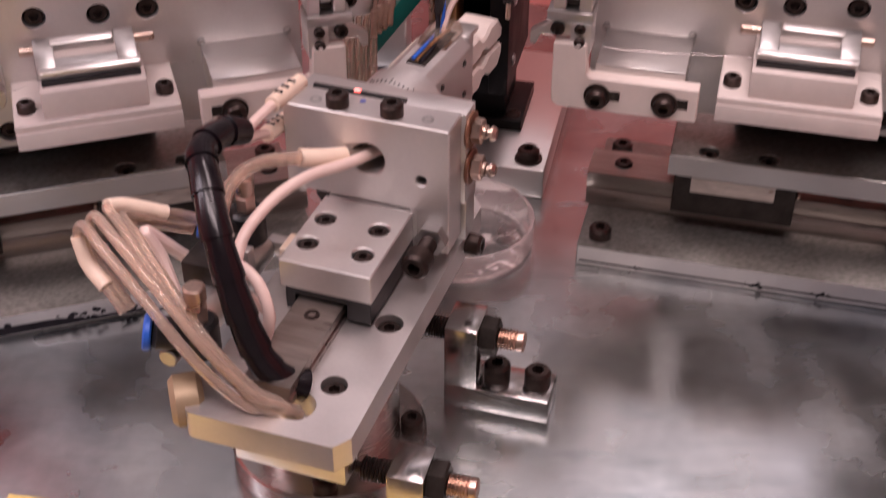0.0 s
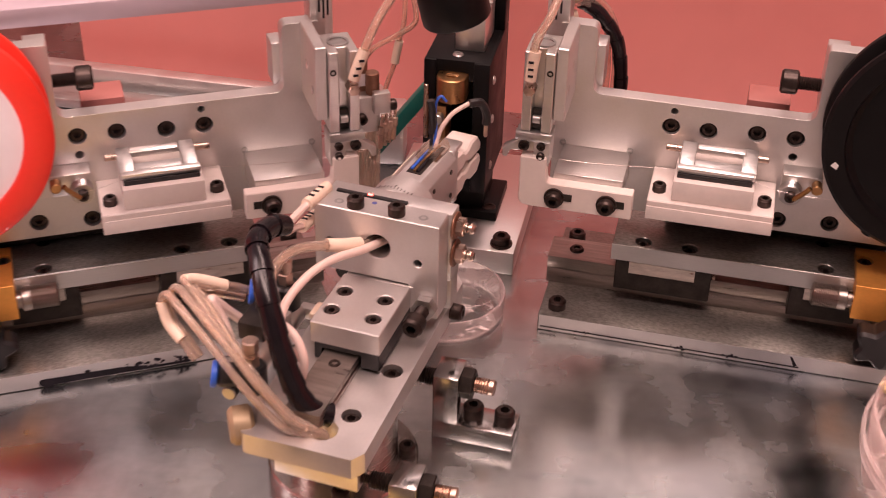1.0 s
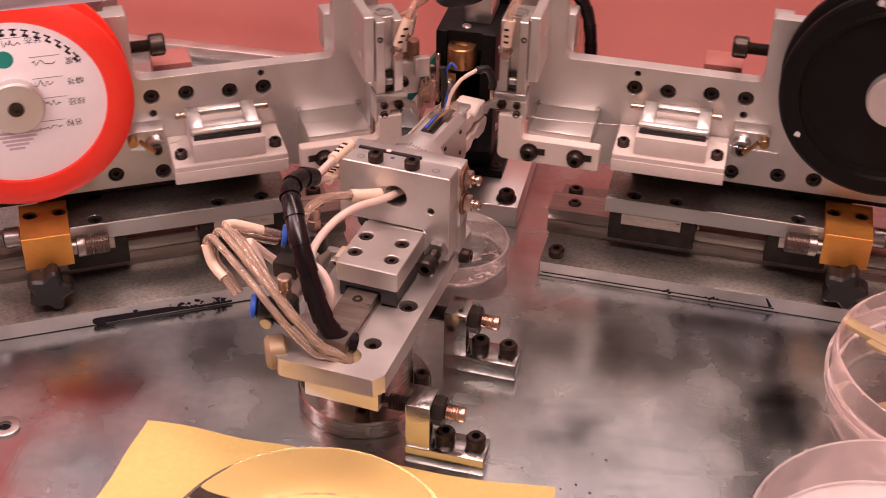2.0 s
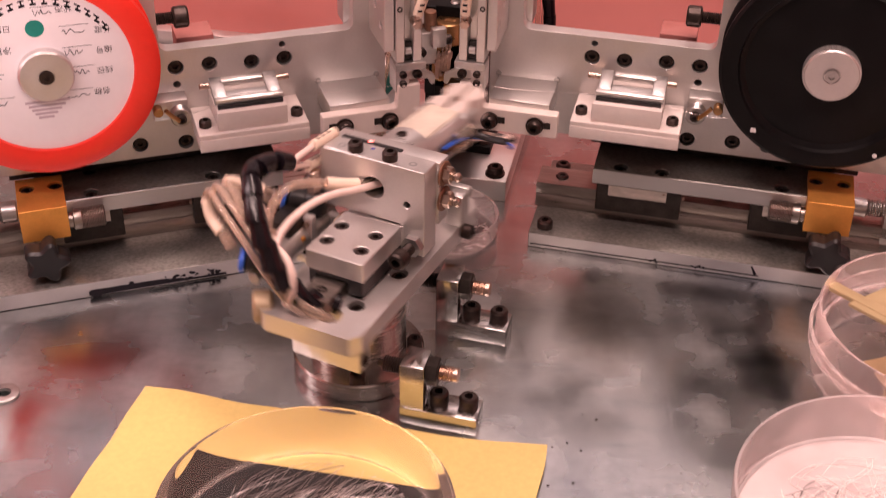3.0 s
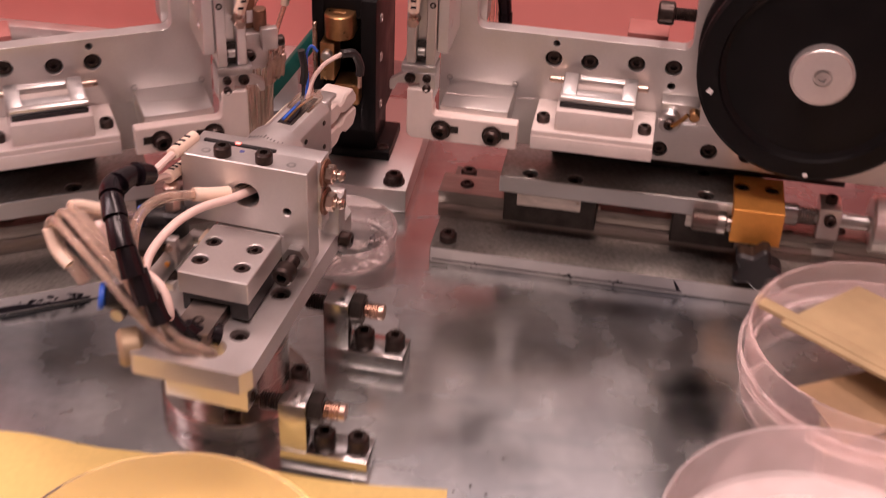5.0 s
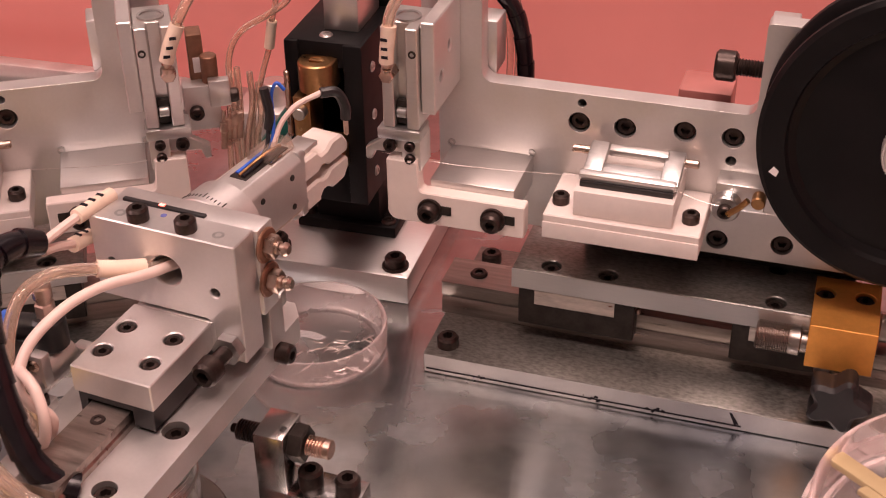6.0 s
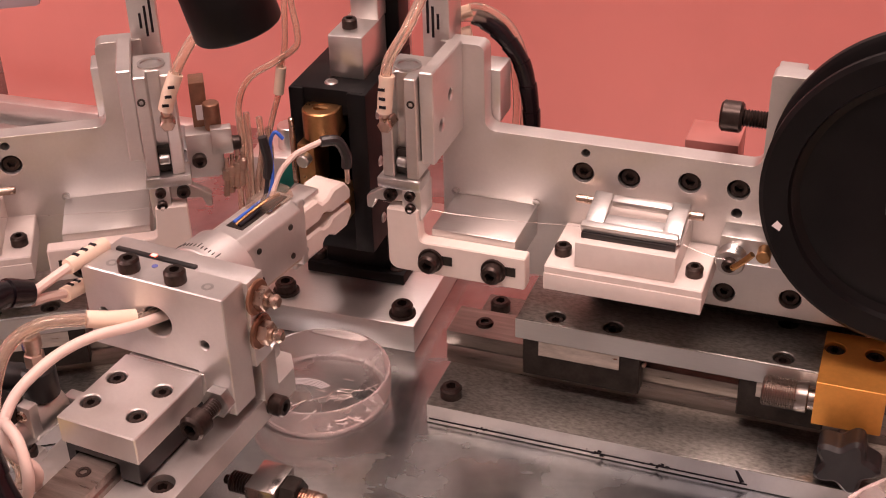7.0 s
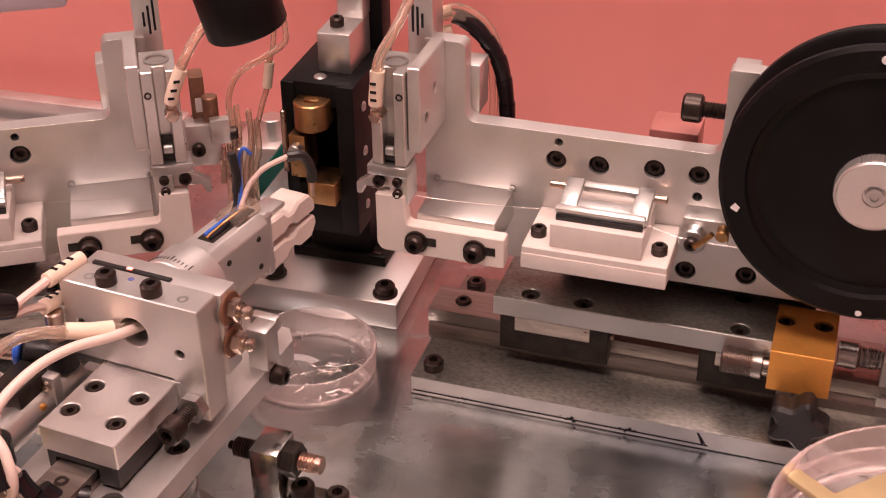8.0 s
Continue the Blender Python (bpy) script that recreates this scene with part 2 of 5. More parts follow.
def lathe(bm, profile, at=(0, 0, 0), axis=(0, 0, 1), seg=28, hexa=()):
    """Turned solid: profile of (radius, height); rings named in hexa are six-sided."""
    m = axis_turn(axis)
    rings = []
    for i, (r, h) in enumerate(profile):
        ring = []
        if r < 1e-6:
            ring = [bm.verts.new(Vector(at) + m @ Vector((0, 0, h)))]
        else:
            for k in range(seg):
                a = 2 * math.pi * k / seg
                q = r
                if i in hexa:
                    q = r * math.cos(math.pi / 6) / math.cos((a % (math.pi / 3)) - math.pi / 6)
                ring.append(bm.verts.new(Vector(at) + m @ Vector((q * math.cos(a), q * math.sin(a), h))))
        rings.append(ring)
    for a, b in zip(rings, rings[1:]):
        for k in range(seg):
            j = (k + 1) % seg
            if len(a) == 1 and len(b) == 1:
                continue
            if len(a) == 1:
                bm.faces.new((a[0], b[k], b[j]))
            elif len(b) == 1:
                bm.faces.new((a[k], a[j], b[0]))
            else:
                bm.faces.new((a[k], a[j], b[j], b[k]))
    return bm


def rod(bm, p0, p1, r, bev=0.3, seg=24):
    d = Vector(p1) - Vector(p0)
    n = d.length
    b = min(bev, r * 0.4, n * 0.3)
    return lathe(bm, [(0, 0), (r - b, 0), (r, b), (r, n - b), (r - b, n), (0, n)], p0, d, seg)


def thread(bm, p0, p1, r, pitch=0.8, seg=16):
    d = Vector(p1) - Vector(p0)
    n = max(2, int(d.length / pitch))
    prof = [(0, 0)]
    for i in range(n):
        prof += [(r * 0.84, i * d.length / n), (r, (i + 0.5) * d.length / n)]
    prof += [(r * 0.84, d.length), (0, d.length)]
    return lathe(bm, prof, p0, d, seg)


def prism(bm, outline, a, b, plane="xz", holes=(), bev=0.0):
    """A plate: outline of (p, q) in the plane, from a to b along the third axis, with round holes (p, q, r) through it."""
    t = bmesh.new()

    def put(p, q, h):
        return {"xz": (p, h, q), "xy": (p, q, h), "yz": (h, p, q)}[plane]

    loops = [list(outline)] + [[(p + r * math.cos(2 * math.pi * k / 20), q + r * math.sin(2 * math.pi * k / 20)) for k in range(20)] for p, q, r in holes]
    edges = []
    for loop in loops:
        vs = [t.verts.new(put(p, q, a)) for p, q in loop]
        edges += [t.edges.new((vs[i], vs[(i + 1) % len(vs)])) for i in range(len(vs))]
    if holes:
        bmesh.ops.triangle_fill(t, edges=edges, use_beauty=True, use_dissolve=False)
    else:
        t.faces.new(t.verts[:])
    out = bmesh.ops.extrude_face_region(t, geom=t.faces[:])
    shift = Vector(put(0, 0, b)) - Vector(put(0, 0, a))
    bmesh.ops.translate(t, verts=[g for g in out["geom"] if isinstance(g, bmesh.types.BMVert)], vec=shift)
    bmesh.ops.recalc_face_normals(t, faces=t.faces[:])
    if bev:
        sharp = [e for e in t.edges if len(e.link_faces) == 2 and e.calc_face_angle(0) > 0.6]
        bmesh.ops.bevel(t, geom=sharp, offset=bev, segments=1, affect="EDGES", clamp_overlap=True)
    return join(bm, t)


def rounded(pts, radii, n=5):
    """Polygon with its corners rounded: a radius for each corner."""
    out = []
    k = len(pts)
    for i, (p, r) in enumerate(zip(pts, radii)):
        p, a, b = Vector(p), Vector(pts[i - 1]), Vector(pts[(i + 1) % k])
        if r <= 0:
            out.append(tuple(p))
            continue
        u, w = (a - p).normalized(), (b - p).normalized()
        half = math.acos(max(-1, min(1, u.dot(w)))) / 2
        d = r / math.tan(half)
        c = p + (u + w).normalized() * (r / math.sin(half))
        s, e = p + u * d - c, p + w * d - c
        ang = math.atan2(s.x * e.y - s.y * e.x, s.dot(e))
        for j in range(n + 1):
            f = ang * j / n
            out.append((c.x + s.x * math.cos(f) - s.y * math.sin(f), c.y + s.x * math.sin(f) + s.y * math.cos(f)))
    return out


def smooth_line(pts, n=8):
    """A smooth line through points."""
    P = [Vector(p) for p in pts]
    P = [2 * P[0] - P[1]] + P + [2 * P[-1] - P[-2]]
    out = []
    for i in range(1, len(P) - 2):
        for j in range(n):
            t = j / n
            a, b, c, d = P[i - 1], P[i], P[i + 1], P[i + 2]
            out.append(0.5 * ((2 * b) + (c - a) * t + (2 * a - 5 * b + 4 * c - d) * t * t + (3 * b - a - 3 * c + d) * t ** 3))
    return out + [P[-2]]


def hose(bm, pts, r, seg=10, n=8, radii=None):
    """A tube swept along a smooth line."""
    L = smooth_line(pts, n)
    prev, rings = None, []
    for i, p in enumerate(L):
        d = (L[min(i + 1, len(L) - 1)] - L[max(i - 1, 0)]).normalized()
        x = (prev - d * prev.dot(d)).normalized() if prev else d.orthogonal().normalized()
        prev = x
        y = d.cross(x)
        q = r if radii is None else radii(i / (len(L) - 1)) * r
        rings.append([bm.verts.new(p + (x * math.cos(2 * math.pi * k / seg) + y * math.sin(2 * math.pi * k / seg)) * q) for k in range(seg)])
    for a, b in zip(rings, rings[1:]):
        for k in range(seg):
            bm.faces.new((a[k], a[(k + 1) % seg], b[(k + 1) % seg], b[k]))
    bm.faces.new(rings[0][::-1])
    bm.faces.new(rings[-1])
    return bm


def tube(bm, pts, r, bore, seg=12, n=8):
    """A hollow tube: outer skin and bore joined at both ends."""
    k0 = len(bm.verts)
    hose(bm, pts, r, seg, n)
    bm.verts.ensure_lookup_table()
    k1 = len(bm.verts)
    hose(bm, pts, bore, seg, n)
    bm.verts.ensure_lookup_table()
    k2 = len(bm.verts)
    bmesh.ops.delete(bm, geom=[f for f in bm.faces if len(f.verts) == seg], context="FACES_ONLY")
    bm.verts.ensure_lookup_table()
    for a, b in ((k0, k1), (k1 - seg, k2 - seg)):
        for k in range(seg):
            j = (k + 1) % seg
            bm.faces.new((bm.verts[a + k], bm.verts[a + j], bm.verts[b + j], bm.verts[b + k]))
    return bm


def wrap_bands(parent, pts, r, count, label):
    """Spiral wrap: short overlapping cones along a line, each one a piece of its own."""
    L = smooth_line(pts, 24)
    out = []
    for i in range(count):
        a, b = int(i * (len(L) - 1) / count), int((i + 1) * (len(L) - 1) / count)
        seg_ = [L[j] for j in range(a, min(len(L), b + 3))][::3]
        if L[min(b + 2, len(L) - 1)] != seg_[-1]:
            seg_.append(L[min(b + 2, len(L) - 1)])
        out.append(part("wrap_band", hose(BM(), seg_, r, 18, 2, lambda f: 1.10 - 0.17 * f), WRAP, parent, label))
    return out


def finish(bm, name, material, angle=0.6):
    bmesh.ops.recalc_face_normals(bm, faces=bm.faces[:])
    for v in bm.verts:
        v.co *= MM
    for f in bm.faces:
        f.smooth = True
    for e in bm.edges:
        if len(e.link_faces) == 2 and e.calc_face_angle(0) > angle:
            e.smooth = False
    me = bpy.data.meshes.new(name)
    bm.to_mesh(me)
    bm.free()
    me.materials.append(material)
    return me


def part(name, bm, material, parent=None, label="", m=None):
    """Links a bmesh as one mesh object, under a thing or a part."""
    ob = new(name, finish(bm, name, material))
    ob.parent = parent
    if m is not None:
        ob.matrix_basis = m
    if label:
        ob["label"] = label
    return ob


def thing(name, label, category, m=None, group="", kind=""):
    ob = new(name)
    ob.empty_display_size = 0.01
    if m is not None:
        ob.matrix_basis = m
    return tagged(ob, label, category, group, kind)


def BM():
    return bmesh.new()


SHARED = {}


def cap_screw(parent, at, axis=(0, 0, 1), d=7.0, h=4.0, material=None, name="screw", washer=False, thread_len=0):
    """A socket cap screw: its head stands on 'at' along 'axis'; alike screws share their mesh."""
    key = (d, h, washer, thread_len, material.name if material else "")
    if key not in SHARED:
        bm = BM()
        r = d / 2
        lathe(bm, [(0, 0), (r, 0), (r, h - 0.12 * d), (r - 0.1 * d, h), (r * 0.5, h), (r * 0.46, h * 0.45), (0, h * 0.40)], seg=24, hexa=(4, 5))
        if washer:
            lathe(bm, [(0, -0.01), (r * 1.25, 0), (r * 1.25, 0.8), (r * 0.9, 0.8)], seg=24)
        if thread_len:
            thread(bm, (0, 0, -thread_len), (0, 0, 0.2), r * 0.57)
        SHARED[key] = finish(bm, name, material or SCREW)
    ob = new(name, SHARED[key])
    ob.parent = parent
    ob.matrix_basis = Matrix.Translation(Vector(at) * MM) @ axis_turn(axis).to_4x4()
    return ob

# ---- the room and the machine's enclosure ----
def slab(name, x0, x1, y0, y1, z0, z1, material, label, category):
    ob = part(name, box(BM(), x0 * 1000, x1 * 1000, y0 * 1000, y1 * 1000, z0 * 1000, z1 * 1000, 0), material)
    return tagged(ob, label, category, kind="structure")


slab("floor", -2.2, 2.2, -2.2, 2.2, -0.9, -0.85, ROOMFLOOR, "grey painted workshop floor under the machine", "floor")
slab("ceiling", -2.2, 2.2, -2.2, 2.2, 1.7, 1.75, ROOM, "plain pale workshop ceiling", "ceiling")
slab("wall_north", -2.2, 2.2, 2.2, 2.25, -0.85, 1.7, ROOM, "plain pale workshop wall", "wall")
slab("wall_south", -2.2, 2.2, -2.25, -2.2, -0.85, 1.7, ROOM, "plain pale workshop wall", "wall")
slab("wall_west", -2.25, -2.2, -2.2, 2.2, -0.85, 1.7, ROOM, "plain pale workshop wall", "wall")
slab("wall_east", 2.2, 2.25, -2.2, 2.2, -0.85, 1.7, ROOM, "plain pale workshop wall", "wall")
pb = slab("panel_back", 0.0, 0.555, 0.0, 0.006, 0.0, 0.13, WALL, "smooth pinkish red enclosure panel behind the machine", "panel")
pb.matrix_basis = pose(-0.19, 0.548, 0, 0, 0, -8.5)
# darker red than the other panels: the corner's shade is in the colour
slab("panel_recess", -0.394, -0.186, 0.60, 0.606, 0.0, 0.13, SHADE_REFLECT_RED, "panel set back in the enclosure's corner, red darkened for its shade", "panel")
# unseen side panels, placed and sized to bounce pink onto upright faces
slab("bounce_panel_left", -0.40, -0.394, 0.0, 0.60, 0.0, 0.50, WALL, "smooth pinkish red side panel, unseen, added to bounce pink light", "panel")
slab("bounce_panel_right", 0.36, 0.366, 0.0, 0.47, 0.0, 0.50, WALL, "smooth pinkish red side panel, unseen, added to bounce pink light", "panel")

table = thing("machine_table", "polished scuffed steel machine table with drilled holes", "table")
part("tabletop", prism(BM(), [(-560, -20), (660, -20), (660, 720), (-560, 720)], -12, 0, "xy", [(69.4, 137.7, 2.0), (65.7, 108.9, 2.0), (-150, 236, 2.2)]), TABLE, table)
for x, y in ((-150, 236),):
    part("washer", lathe(BM(), [(2.4, 0), (5.2, 0), (5.2, 0.8), (4.8, 1.0), (2.4, 1.0), (2.4, 0)], (x, y, 0)), STEEL, table)
for x in (-520, 600):
    for y in (40, 660):
        part("leg", box(BM(), x - 20, x + 20, y - 20, y + 20, -850, -12, 2), ALU, table)

# ---- the two wire feeders: a frame on the right, its mirror on the left ----
FR = pose(0.0366, 0.3438, 0, 0, 0, -10.8)
FL = pose(-0.0378, 0.3372, 0, 0, 0, 20.3)


def feeder_base(m, s, v0):
    t = thing("feeder_base", "dark oiled steel base plate with marker lines along its edge", "base plate", m, "feeder bases")
    part("base_plate", box(BM(), 0, s * 190, v0, 62, 0, 7, 0.5), PLATE, t)
    part("base_front", box(BM(), s * 0.4, s * 189.6, v0 - 0.1, v0, 0.4, 6.7, 0), ALU, t, "bright ground front edge")
    for u in (6, 70, 178):
        for v in (v0 + 6, 54):
            if u != 70 or v > 20:
                cap_screw(t, (s * u, v, 7), d=6.6, h=3.6)
    # a line of black marker along the front edge, with smudges
    bm = BM()
    rnd = random.Random(5 + s)
    v0 -= 0.1
    lo, hi, z0, z1 = (1, 95, 1.5, 2.0) if s > 0 else (-104, -52, 0.7, 1.7)
    box(bm, lo, hi, v0 - 0.12, v0, z0, z1, 0)
    if s < 0:
        prism(bm, rounded([(-106, 0.5), (-69, 1.0), (-69, 2.2), (-78, 3.2), (-106, 3.4)], [1.3, 0.2, 0.2, 0.4, 1.3]), v0 - 0.16, v0, "xz")
    if s > 0:
        prism(bm, [(93, 2.0), (94.2, 2.4), (92, 6.0), (91.3, 6.0)], v0 - 0.12, v0, "xz")
    else:
        lathe(bm, [(0, 0), (2.0, 0), (2.0, 0.2), (0, 0.2)], (-103, v0 - 0.2, 1.5), (0, 1, 0), 16)
        box(bm, -104, -78, v0 - 0.13, v0, 1.2, 2.3, 0)
    # uneven blots where the pen rested
    for c in ((18, 51, 53, 70, 71.5) if s > 0 else (-90, -76, -70, -64, -58, -55)):
        for _ in range(5):
            u, h = c + rnd.gauss(0, 1.1 if s > 0 else 1.6), rnd.uniform(0.9, 2.8 if s > 0 else 4.2)
            w = rnd.uniform(0.3, 0.9) if s > 0 else rnd.uniform(0.5, 1.5)
            blot = [(u + w * rnd.uniform(0.5, 1) * math.cos(q), max(0.2, h + 0.7 * w * rnd.uniform(0.4, 1) * math.sin(q))) for q in [2 * math.pi * k / 9 for k in range(9)]]
            d = 0.14 + 0.01 * rnd.random()
            prism(bm, blot, v0 - d, v0, "xz")
    part("marker_line", bm, INK, t, "black marker pen line")
    return t


def linear_stage(m, s):
    t = thing("linear_stage", "steel linear stage with rail, slide plate and orange end block", "linear stage", m, "linear stages")
    part("rail", prism(BM(), [(22, 7), (36, 7), (36, 11), (34.8, 12.5), (36, 14), (36, 18.5), (22, 18.5), (22, 14), (23.0, 12.5), (22, 11)], s * -1, s * 186, "yz"), RAIL, t)
    for u in (9, 75, 150):
        cap_screw(t, (s * u, 29, 17.4), d=5.5, h=2.0)
    for u0, u1 in ((25, 60), (88, 112)):
        b = part("carriage_block", prism(BM(), [(16, 12.5), (21.6, 12.5), (21.6, 19), (36.6, 19), (36.6, 12.5), (44, 12.5), (44, 25.4), (16, 25.4)], s * u0, s * u1, "yz", bev=0.4), DARK, t)
        part("steel_insert", box(BM(), s * (u0 + 5), s * (u1 - 6), 15.6, 16.2, 20.5, 25.4, 0), RUSTY, b, "rust-flecked bright steel insert")
        part("grease_nipple", rod(BM(), (s * (u1 + 0.2), 18, 22.4), (s * (u1 + 1.4), 18, 22.4), 0.9), COPPER, b)
    part("slide_plate", prism(BM(), [(s * 23, 15.6), (s * 120, 15.6), (s * 120, 44), (s * 23, 44)], 25.6, 32.4, "xy",
         [(s * 34, 19.5, 2.9), (s * 50.9, 19.5, 2.9), (s * 99, 19.5, 2.9), (s * 98, 37, 2.9), (s * 113, 35, 2.9)], bev=0.25), PLATE, t)
    for u, v in ((34, 19.5), (50.9, 19.5), (99, 19.5), (98, 37), (113, 35)):
        cap_screw(t, (s * u, v, 28.6), d=5.4, h=2.8)
    part("slide_front", box(BM(), s * 23, s * 109, 15.2, 15.58, 25.8, 32.2, 0), ALU_B, t, "bright ground front edge")
    part("end_block", prism(BM(), [(s * 109, 7), (s * 127, 7), (s * 127, 32), (s * 109, 32)], 21.5, 35.4, "xy", [(s * 112, 24, 2.9), (s * 122.8, 24, 2.9)], bev=0.3), ORANGE, t, "orange anodised end block")
    for u in (112, 122.8):
        cap_screw(t, (s * u, 24, 32.0), d=5.4, h=2.8)
    bm = BM()
    prof = [(0, 0), (3.6, 0)]
    for i in range(14):
        prof += [(4.3, 0.6 + i * 0.62), (4.05, 0.9 + i * 0.62)]
    prof += [(4.3, 9.6), (4.3, 12), (3.2, 12.4), (3.2, 15), (0, 15)]
    lathe(bm, prof, (s * 95, 11.5, 26.5), (s, 0, 0), 30)
    part("knurled_sleeve", bm, RAIL, t, "finely grooved steel sleeve")
    star = [(s * 119.5 + (7.6 + 1.5 * math.cos(5 * q)) * math.cos(q), 16.5 + (7.6 + 1.5 * math.cos(5 * q)) * math.sin(q)) for q in [2 * math.pi * k / 70 for k in range(70)]]
    bm = prism(BM(), star, -3.0, 5.4, "xz", bev=1.1)
    kn = part("star_knob", bm, RUBBER, t, "black plastic star knob")
    part("shank", rod(BM(), (s * 119.5, 5, 16.5), (s * 119.5, 18, 22), 3), STEEL, kn)
    bm = BM()
    rod(bm, (s * 128, 28, 24), (s * 134, 28, 24), 4.2)
    thread(bm, (s * 134, 28, 24), (s * 140, 28, 24), 3.6, 1.0, 18)
    rod(bm, (s * 140, 28, 24), (s * 160, 28, 24), 3.0)
    part("spindle", bm, STEEL, t)
    c = part("shaft_clamp", box(BM(), s * 141, s * 149, 22, 34, 7.1, 31, 0.6), ALU_B, t)
    cap_screw(c, (s * 145, 22, 27), (0, -1, 0), 4.5, 2.6)
    cap_screw(c, (s * 145, 28, 31), (0, 0, 1), 4.5, 2.6)
    bm = BM()
    prof = [(0, 0), (9.6, 0), (10.4, 0.6)]
    for i in range(8):
        prof += [(11.0, 1.0 + i * 0.7), (10.75, 1.35 + i * 0.7)]
    prof += [(11.0, 6.8), (10.2, 7.4), (0, 7.4)]
    lathe(bm, prof, (s * 160, 28, 24), (s, 0, 0), 40)
    part("handwheel", bm, ALU_B, t, "knurled aluminium handwheel")
    return t


def wire_feeder(m, s):
    """The carriage with its tall face plate, wire guides, tension block and pneumatic wire gripper."""
    t = thing("wire_feeder", "satin aluminium wire feeder carriage with guides and pneumatic gripper", "wire feeder", m, "wire feeders")
    screws = [(38, 75.2), (51.1, 75.3), (67.8, 76.6), (81, 76.6), (79.8, 43.5), (98, 44.8), (112, 45)]
    outline = rounded([(s * -3.6, 38.8), (s * 182, 38.8), (s * 182, 111), (s * 86.5, 111), (s * 86.5, 84.2), (s * 9.3, 84.2), (s * 9.3, 109.6), (s * -3.6, 109.6)], [0.6, 2, 2, 1.2, 3.2, 3.2, 2.2, 0.6])
    part("face_plate", prism(BM(), outline, 30, 36, "xz", [(s * u, z, 3.15) for u, z in screws] + [(s * 38.6, 81.3, 1.3), (s * 81.1, 69.5, 1.5)], bev=0.3), ALU, t)
    # dark sheet behind the plate: the bores' shade as colour
    part("bore_shade_sheet", box(BM(), s * 30, s * 118, 35.6, 36.6, 40, 83, 0), DARK, t, "dark sheet that gives the bores their shade")
    for u, z in screws:
        cap_screw(t, (s * u, 34, z), (0, -1, 0), 5.6, 3.0)
    part("corner_pin", box(BM(), s * 5.4, s * 12, 36.2, 46, 84, 100, 0.5), ALU, t)
    # metal bracket; its red colour stands in for the mirrored panel
    part("back_bracket", box(BM(), s * 63, s * 78, 46.2, 60, 34, 81.5, 0.5), SHADE_REFLECT_RED, t, "metal block behind the plate, coloured red for the panel's reflection")
    part("slider", box(BM(), s * 40, s * 150, 36.8, 46, 32.7, 52, 0.4), DARK, t, "dark slider behind the plate")
    # guide table for the wire
    g = part("guide_block", box(BM(), s * 0.5, s * 25, 8.4, 29.9, 53, 62.6, 0.3), ALU_B, t)
    for u in (0.2, 24.6):
        part("relief_eye", lathe(BM(), [(0.7, 0), (1.2, 0), (1.2, 0.5), (0.7, 0.5), (0.7, 0)], (s * u, 29.9, 63.3), (0, -1, 0), 14), STEEL, g)
    cl = rounded([(s * -10.8, 50.5), (s * 29.3, 50.5), (s * 29.3, 60.6), (s * -1.2, 60.6), (s * -1.8, 70.0), (s * -10.8, 70.0)], [3.0, 0.8, 0.6, 1.5, 0.5, 0.5])
    c = part("guide_clamp", prism(BM(), cl, 3.6, 8.2, "xz", bev=0.35), POM, t, "pale plastic L-shaped wire clamp")
    for u in (2.0, 20.4):
        part("slot", box(BM(), s * (u + 2), s * (u + 6.2), 3.4, 3.7, 54.4, 57.2, 0), DARK, c)
        cap_screw(c, (s * u, 3.6, 55.4), (0, -1, 0), 5.8, 3.8, washer=True)
    # tension block
    base = prism(BM(), [(s * 34, 5.5), (s * 77.2, 5.5), (s * 77.2, 29.9), (s * 34, 29.9)], 51.2, 58.6, "xy", bev=0.35)
    b = part("tension_block", base, PALE, t, "pale plastic wire tension block")
    part("pad", box(BM(), s * 42.0, s * 69.4, 7.2, 29.9, 58.6, 66.4, 0.4), PALE, b)
    part("front_lip", box(BM(), s * 34.0, s * 77.2, 5.0, 5.6, 51.4, 56.4, 0.2), PALE, b)
    for u in (37.4, 73.6):
        cap_screw(b, (s * u, 13.0, 58.6), (0, 0, 1), 4.8, 2.9)
    part("felt", box(BM(), s * 43, s * 68.5, 10, 12, 66.4, 68.0, 0.1), RUBBER, b)
    tilt = pose(0, 0, 0, 14, 0, 0)
    fr = BM()
    for u in (45.6, 66.8):
        box(fr, s * (u - 2.6), s * (u + 2.6), 12.0, 26.0, 68.8, 71.2, 0.3, tilt)
    box(fr, s * 46, s * 66, 13.2, 18.4, 67.8, 69.6, 0.2, tilt)
    part("spring_frame", fr, STEEL, b, "aluminium pressure frame")
    part("front_bar", box(BM(), s * 42.5, s * 69.0, 10.8, 13.2, 67.8, 70.4, 0.5, tilt), ALU_B, b, "bright polished pressure bar")
    part("rear_bar", box(BM(), s * 48.5, s * 65.0, 21.5, 24.4, 70.6, 73.0, 0.5, tilt), ALU_B, b, "bright polished pressure bar")
    for u0, u1 in ((37.5, 43.5), (68.5, 73.2)):
        part("hinge_pin", rod(BM(), (s * u0, 25.5, 69.4), (s * u1, 25.5, 69.4), 1.2), COPPER, b)
    # guide roller beside the reel
    k = part("roller_bracket", box(BM(), s * 78.5, s * 92, 22, 29.9, 58.6, 66.6, 0.4), ALU_B, t)
    bm = BM()
    lathe(bm, [(1.6, 0), (3.6, 0), (4.0, 0.5), (3.2, 2.2), (4.0, 3.9), (3.6, 4.4), (1.6, 4.4)], (s * 82, 18, 60.8), (0, 1, 0), 26)
    part("guide_roller", bm, STEEL, k, "small grooved steel guide roller")
